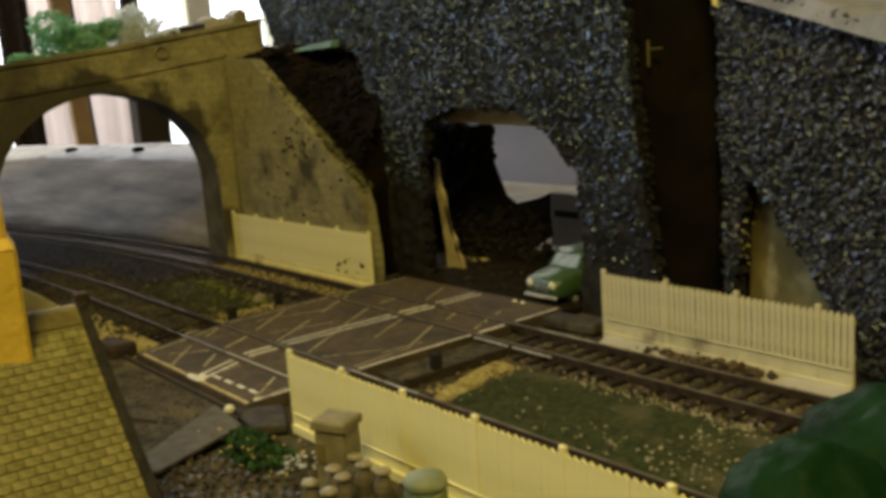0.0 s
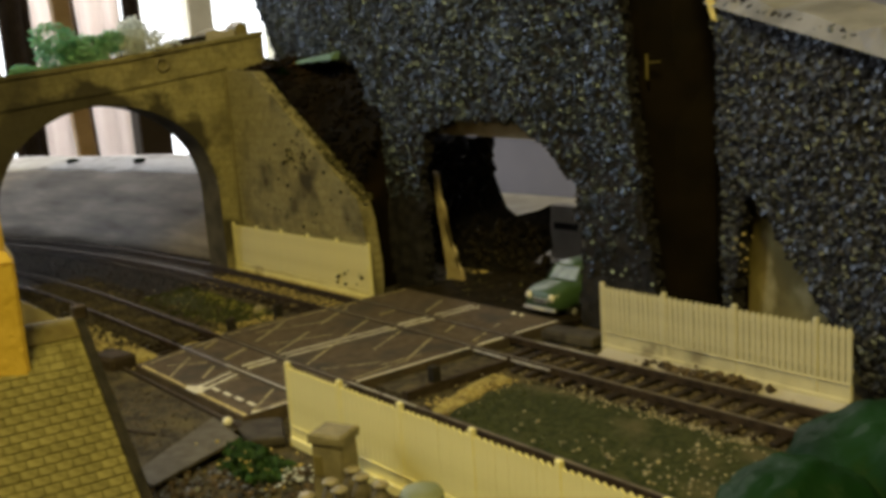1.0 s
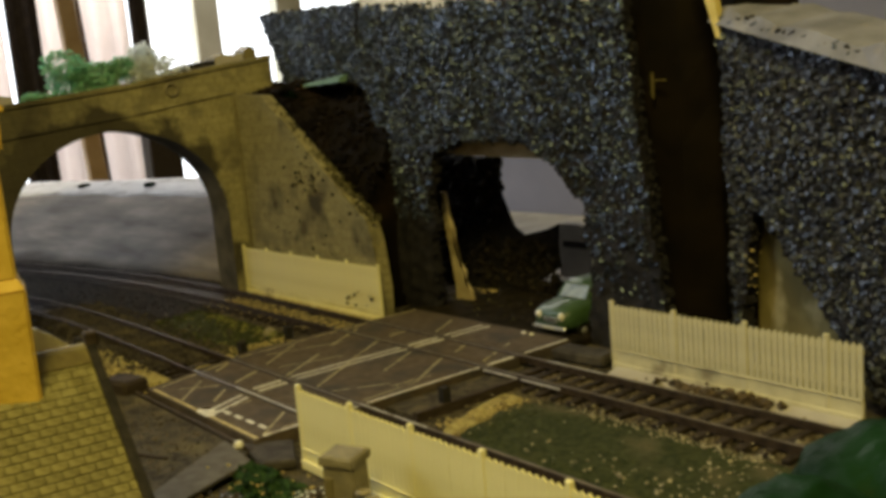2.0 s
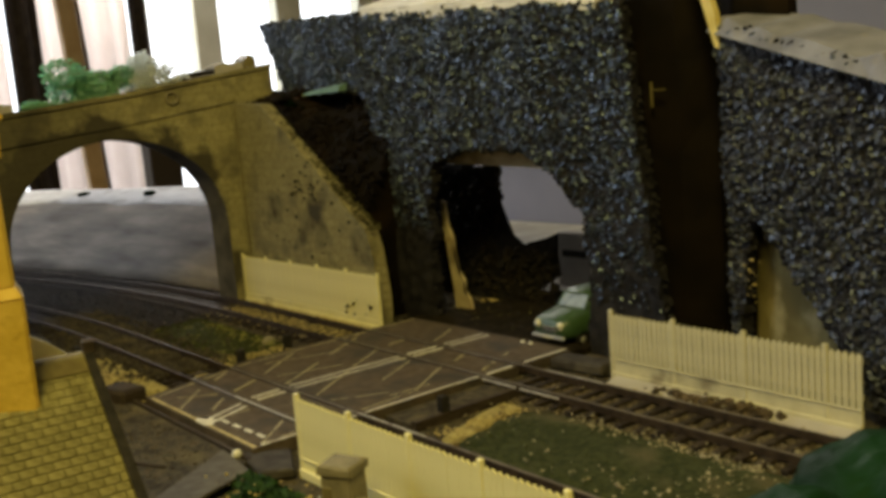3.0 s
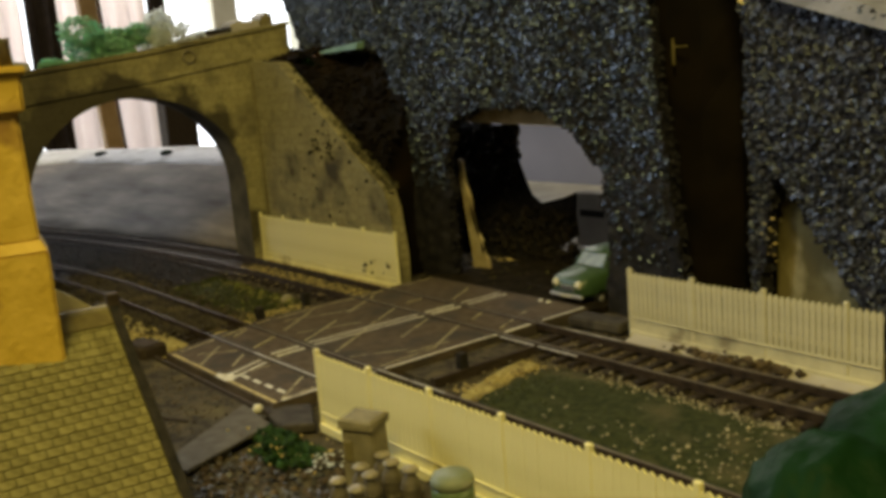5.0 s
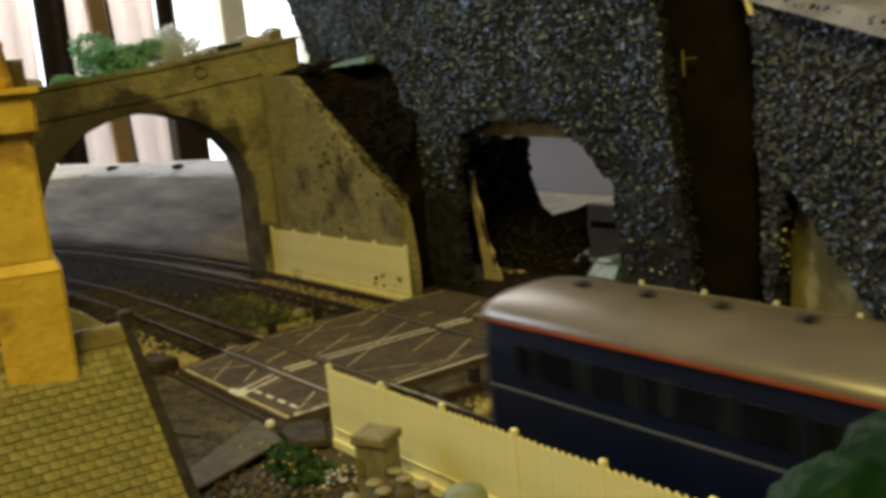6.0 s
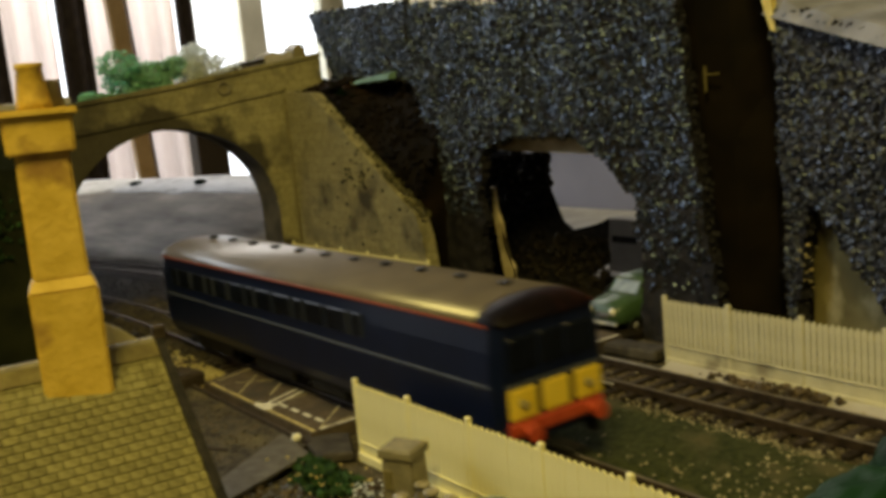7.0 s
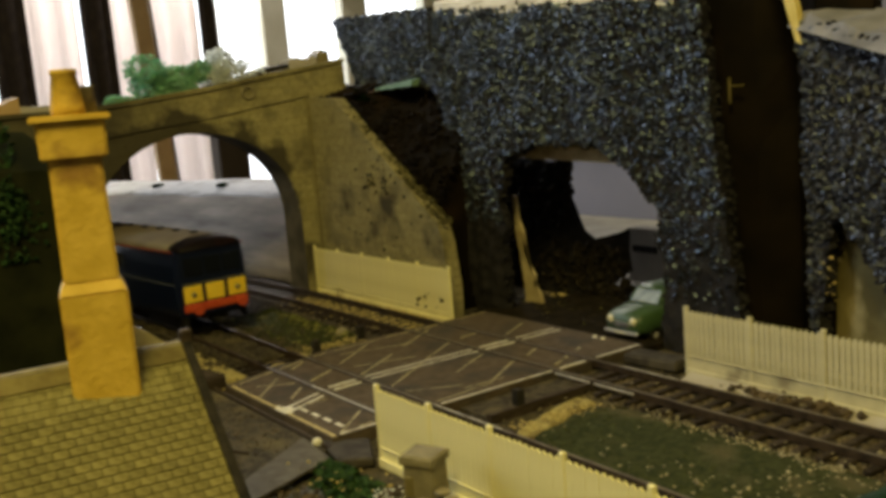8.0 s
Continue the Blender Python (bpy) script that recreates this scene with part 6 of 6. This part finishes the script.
# ---------------------------------------------------------------- the train
TRAIN_LEN, TRAIN_HALF = 22.8, 1.84


def build_train():
    """One blue coach, drawn round the middle of its length with the rail top at z = 0 and its yellow end towards +x."""
    train = thing("railcar", (0, 0, 0), label="dark blue model railcar with grey roof and yellow end panel", category="train")
    half = TRAIN_LEN / 2
    side = [(1.72, 1.05), (1.80, 1.35), (TRAIN_HALF, 2.4), (1.80, 3.4), (1.70, 4.12)]
    ring = side + [(-y, z) for y, z in side[::-1]]

    def body_ring(x, f):
        return [(x, y * f, z) for y, z in ring]

    bm = bmesh.new()
    loft(bm, [body_ring(-half, 0.93), body_ring(-half + 0.25, 1.0), body_ring(half - 0.35, 1.0), body_ring(half, 0.90)])
    part("body", bm, TRAIN_BLUE, train, "dark blue painted body side")
    roof = [(1.78, 4.05), (1.76, 4.16), (1.63, 4.34), (1.27, 4.50), (0.7, 4.61), (0.0, 4.65)]
    rr = roof + [(-y, z) for y, z in roof[::-1][1:]]
    bm = bmesh.new()
    loft(bm, [[(x, y * f, 4.05 + (z - 4.05) * g) for y, z in rr] for x, f, g in ((-half - 0.05, 0.95, 0.86), (-half + 0.12, 0.985, 0.97), (-half + 0.4, 1, 1), (half - 0.85, 1, 1))])
    top = part("roof", bm, TRAIN_ROOF, train, "satin grey brown roof", smooth=True)
    bm = bmesh.new()
    loft(bm, [[(x + r * (z - 4.05), y * f, 4.05 + (z - 4.05) * g) for y, z in rr] for x, r, f, g in ((half - 0.85, 0, 0.985, 0.975), (half - 0.52, 0, 0.965, 0.90), (half - 0.16, -0.15, 0.93, 0.74), (half + 0.03, -0.25, 0.88, 0.50))])
    part("cab_dome", bm, CAB_DARK, train, "dark maroon black dome over the cab", smooth=True)
    for k in range(11):
        x = -half + 1.6 + k * (TRAIN_LEN - 3.4) / 10
        for y in (0.10,):
            v = lathe(bmesh.new(), [(0.15, 4.56), (0.15, 4.67), (0.19, 4.69), (0.19, 4.74), (0.09, 4.77)], 10, (x, y, 0))
            part("roof_vent", v, BLACK, top, "small dark roof ventilator")
    for s in (-1, 1):
        part("gutter_line", boxed((-half + 0.3, s * 1.80 - 0.03, 4.05), (half - 0.35, s * 1.80 + 0.03, 4.115)), TRAIN_RED, train, "thin orange red line under the roof")
        part("waist_line", boxed((-half + 0.25, s * (TRAIN_HALF + 0.004) - 0.02, 2.51), (half - 0.35, s * (TRAIN_HALF + 0.004) + 0.02, 2.57)), TRAIN_LINE, train, "thin pale waist line")
        x = -half + 1.3
        k = 0
        while x < half - 6.2:
            wid = 1.15 if k % 3 else 0.55
            y0 = s * 1.835
            win = part("window", boxed((x, y0 - 0.035, 2.95), (x + wid, y0 + 0.02, 3.66), 0.03), DARK_GLASS, train, "dark glazed side window")
            for a in (x - 0.04, x + wid):
                part("window_frame", boxed((a, y0 - 0.04, 2.93), (a + 0.03, y0 + 0.03, 3.68)), WINDOW_TRIM, win)
            x += wid + (0.30 if k % 3 else 0.22)
            k += 1
        for xb in (-half + 3.4, half - 3.4):
            part("bogie", boxed((xb - 1.9, s * 1.1 - 0.12, 0.18), (xb + 1.9, s * 1.1 + 0.12, 0.75), 0.08), BLACK, train)
        part("underframe_box", boxed((-3.4, s * 1.35 - 0.2, 0.45), (-0.4, s * 1.35 + 0.2, 1.05), 0.06), BLACK, train)
        part("underframe_box", boxed((0.9, s * 1.35 - 0.2, 0.5), (3.2, s * 1.35 + 0.2, 1.05), 0.06), BLACK, train)
    part("floor_pan", boxed((-half + 0.2, -1.6, 0.85), (half - 0.3, 1.6, 1.1)), BLACK, train)
    wheel = lathe(bmesh.new(), [(0.12, -0.14), (0.62, -0.14), (0.66, -0.10), (0.60, -0.08), (0.60, 0.10), (0.12, 0.12)], 24)
    me = mesh_from("wheel", wheel, BLACK)
    for xb in (-half + 3.4, half - 3.4):
        for dx in (-1.35, 1.35):
            for s in (-1, 1):
                wh = new("wheel", me)
                wh.parent = train
                wh.matrix_basis = pose((xb + dx) * CM, s * 0.83 * CM, 0.60 * CM, 90 * s, 0, 0)
    # the yellow end
    for k, (a, b) in enumerate(((-1.58, -0.66), (-0.46, 0.46), (0.66, 1.58))):
        p = part("end_panel", boxed((half + 0.0, a, 1.66), (half + 0.07, b, 2.44), 0.03), TRAIN_YELLOW, train, "yellow warning panel")
        if k != 1:
            part("lamp", lathe(bmesh.new(), [(0.13, 0), (0.13, 0.05), (0.05, 0.08)], 12), STONE_HUT, p, smooth=True, at=pose((half + 0.06) * CM, (a + b) / 2 * CM, 2.02 * CM, 0, 90, 0))
    part("end_line", boxed((half - 0.02, -1.62, 2.50), (half + 0.05, 1.62, 2.56)), TRAIN_LINE, train)
    for a, b in ((-1.45, -0.5), (-0.42, 0.42), (0.5, 1.45)):
        part("end_window", boxed((half - 0.06, a, 2.85), (half + 0.03, b, 3.75), 0.04), DARK_GLASS, train, "dark glazed end window")
    part("buffer_beam", boxed((half - 0.1, -1.62, 1.22), (half + 0.08, 1.62, 1.60), 0.04), BUFFER_RED, train, "red buffer beam")
    for s in (-1, 1):
        b = lathe(bmesh.new(), [(0.14, 0), (0.10, 0.05), (0.10, 0.32), (0.26, 0.34), (0.24, 0.42)], 14)
        part("buffer", b, BUFFER_RED, train, "red sprung buffer", at=pose((half + 0.06) * CM, s * 1.12 * CM, 1.36 * CM, 0, 90, 0))
        part("gangway_step", boxed((half - 0.5, s * 1.5 - 0.1, 0.55), (half - 0.1, s * 1.5 + 0.1, 1.0), 0.02), BLACK, train)
    part("coupling", boxed((half - 0.2, -0.25, 0.55), (half + 0.75, 0.25, 0.75), 0.05), BLACK, train, "black hook coupling")
    part("coupling", boxed((-half - 0.75, -0.25, 0.55), (-half + 0.2, 0.25, 0.75), 0.05), BLACK, train, "black hook coupling")
    return train


def railcar_pose(x_end):
    """The coach on its line when its yellow end is at x_end (measured along the line)."""
    a = track_point(NEAR_B, x_end - 3.4)
    b = track_point(NEAR_B, x_end - TRAIN_LEN + 3.4)
    turn = math.degrees(math.atan2(a[1] - b[1], a[0] - b[0]))
    return pose((a[0] + b[0]) / 2 * CM, (a[1] + b[1]) / 2 * CM, 0, 0, 0, turn)


build_cottage()
build_hut()
build_churns()
build_bushes()
build_car()
RAILCAR = build_train()


def motions():
    """The railcar runs in from +x at an even pace and away through the bridge."""
    rows = []
    for t, x_end in TRAIN_RUN:
        rows.append((t, railcar_pose(x_end)))
    walk(RAILCAR, rows)


# seconds, and the place of the yellow end along the line
TRAIN_RUN = [(0.0, 164.0), (2.0, 121.8), (4.0, 79.6), (5.0, 58.7), (5.5, 48.4), (6.0, 37.8), (6.5, 26.7), (6.8, 19.3), (7.0, 14.6), (7.2, 10.1), (7.5, 3.5), (7.75, -3.7), (8.0, -11.0)]
motions()
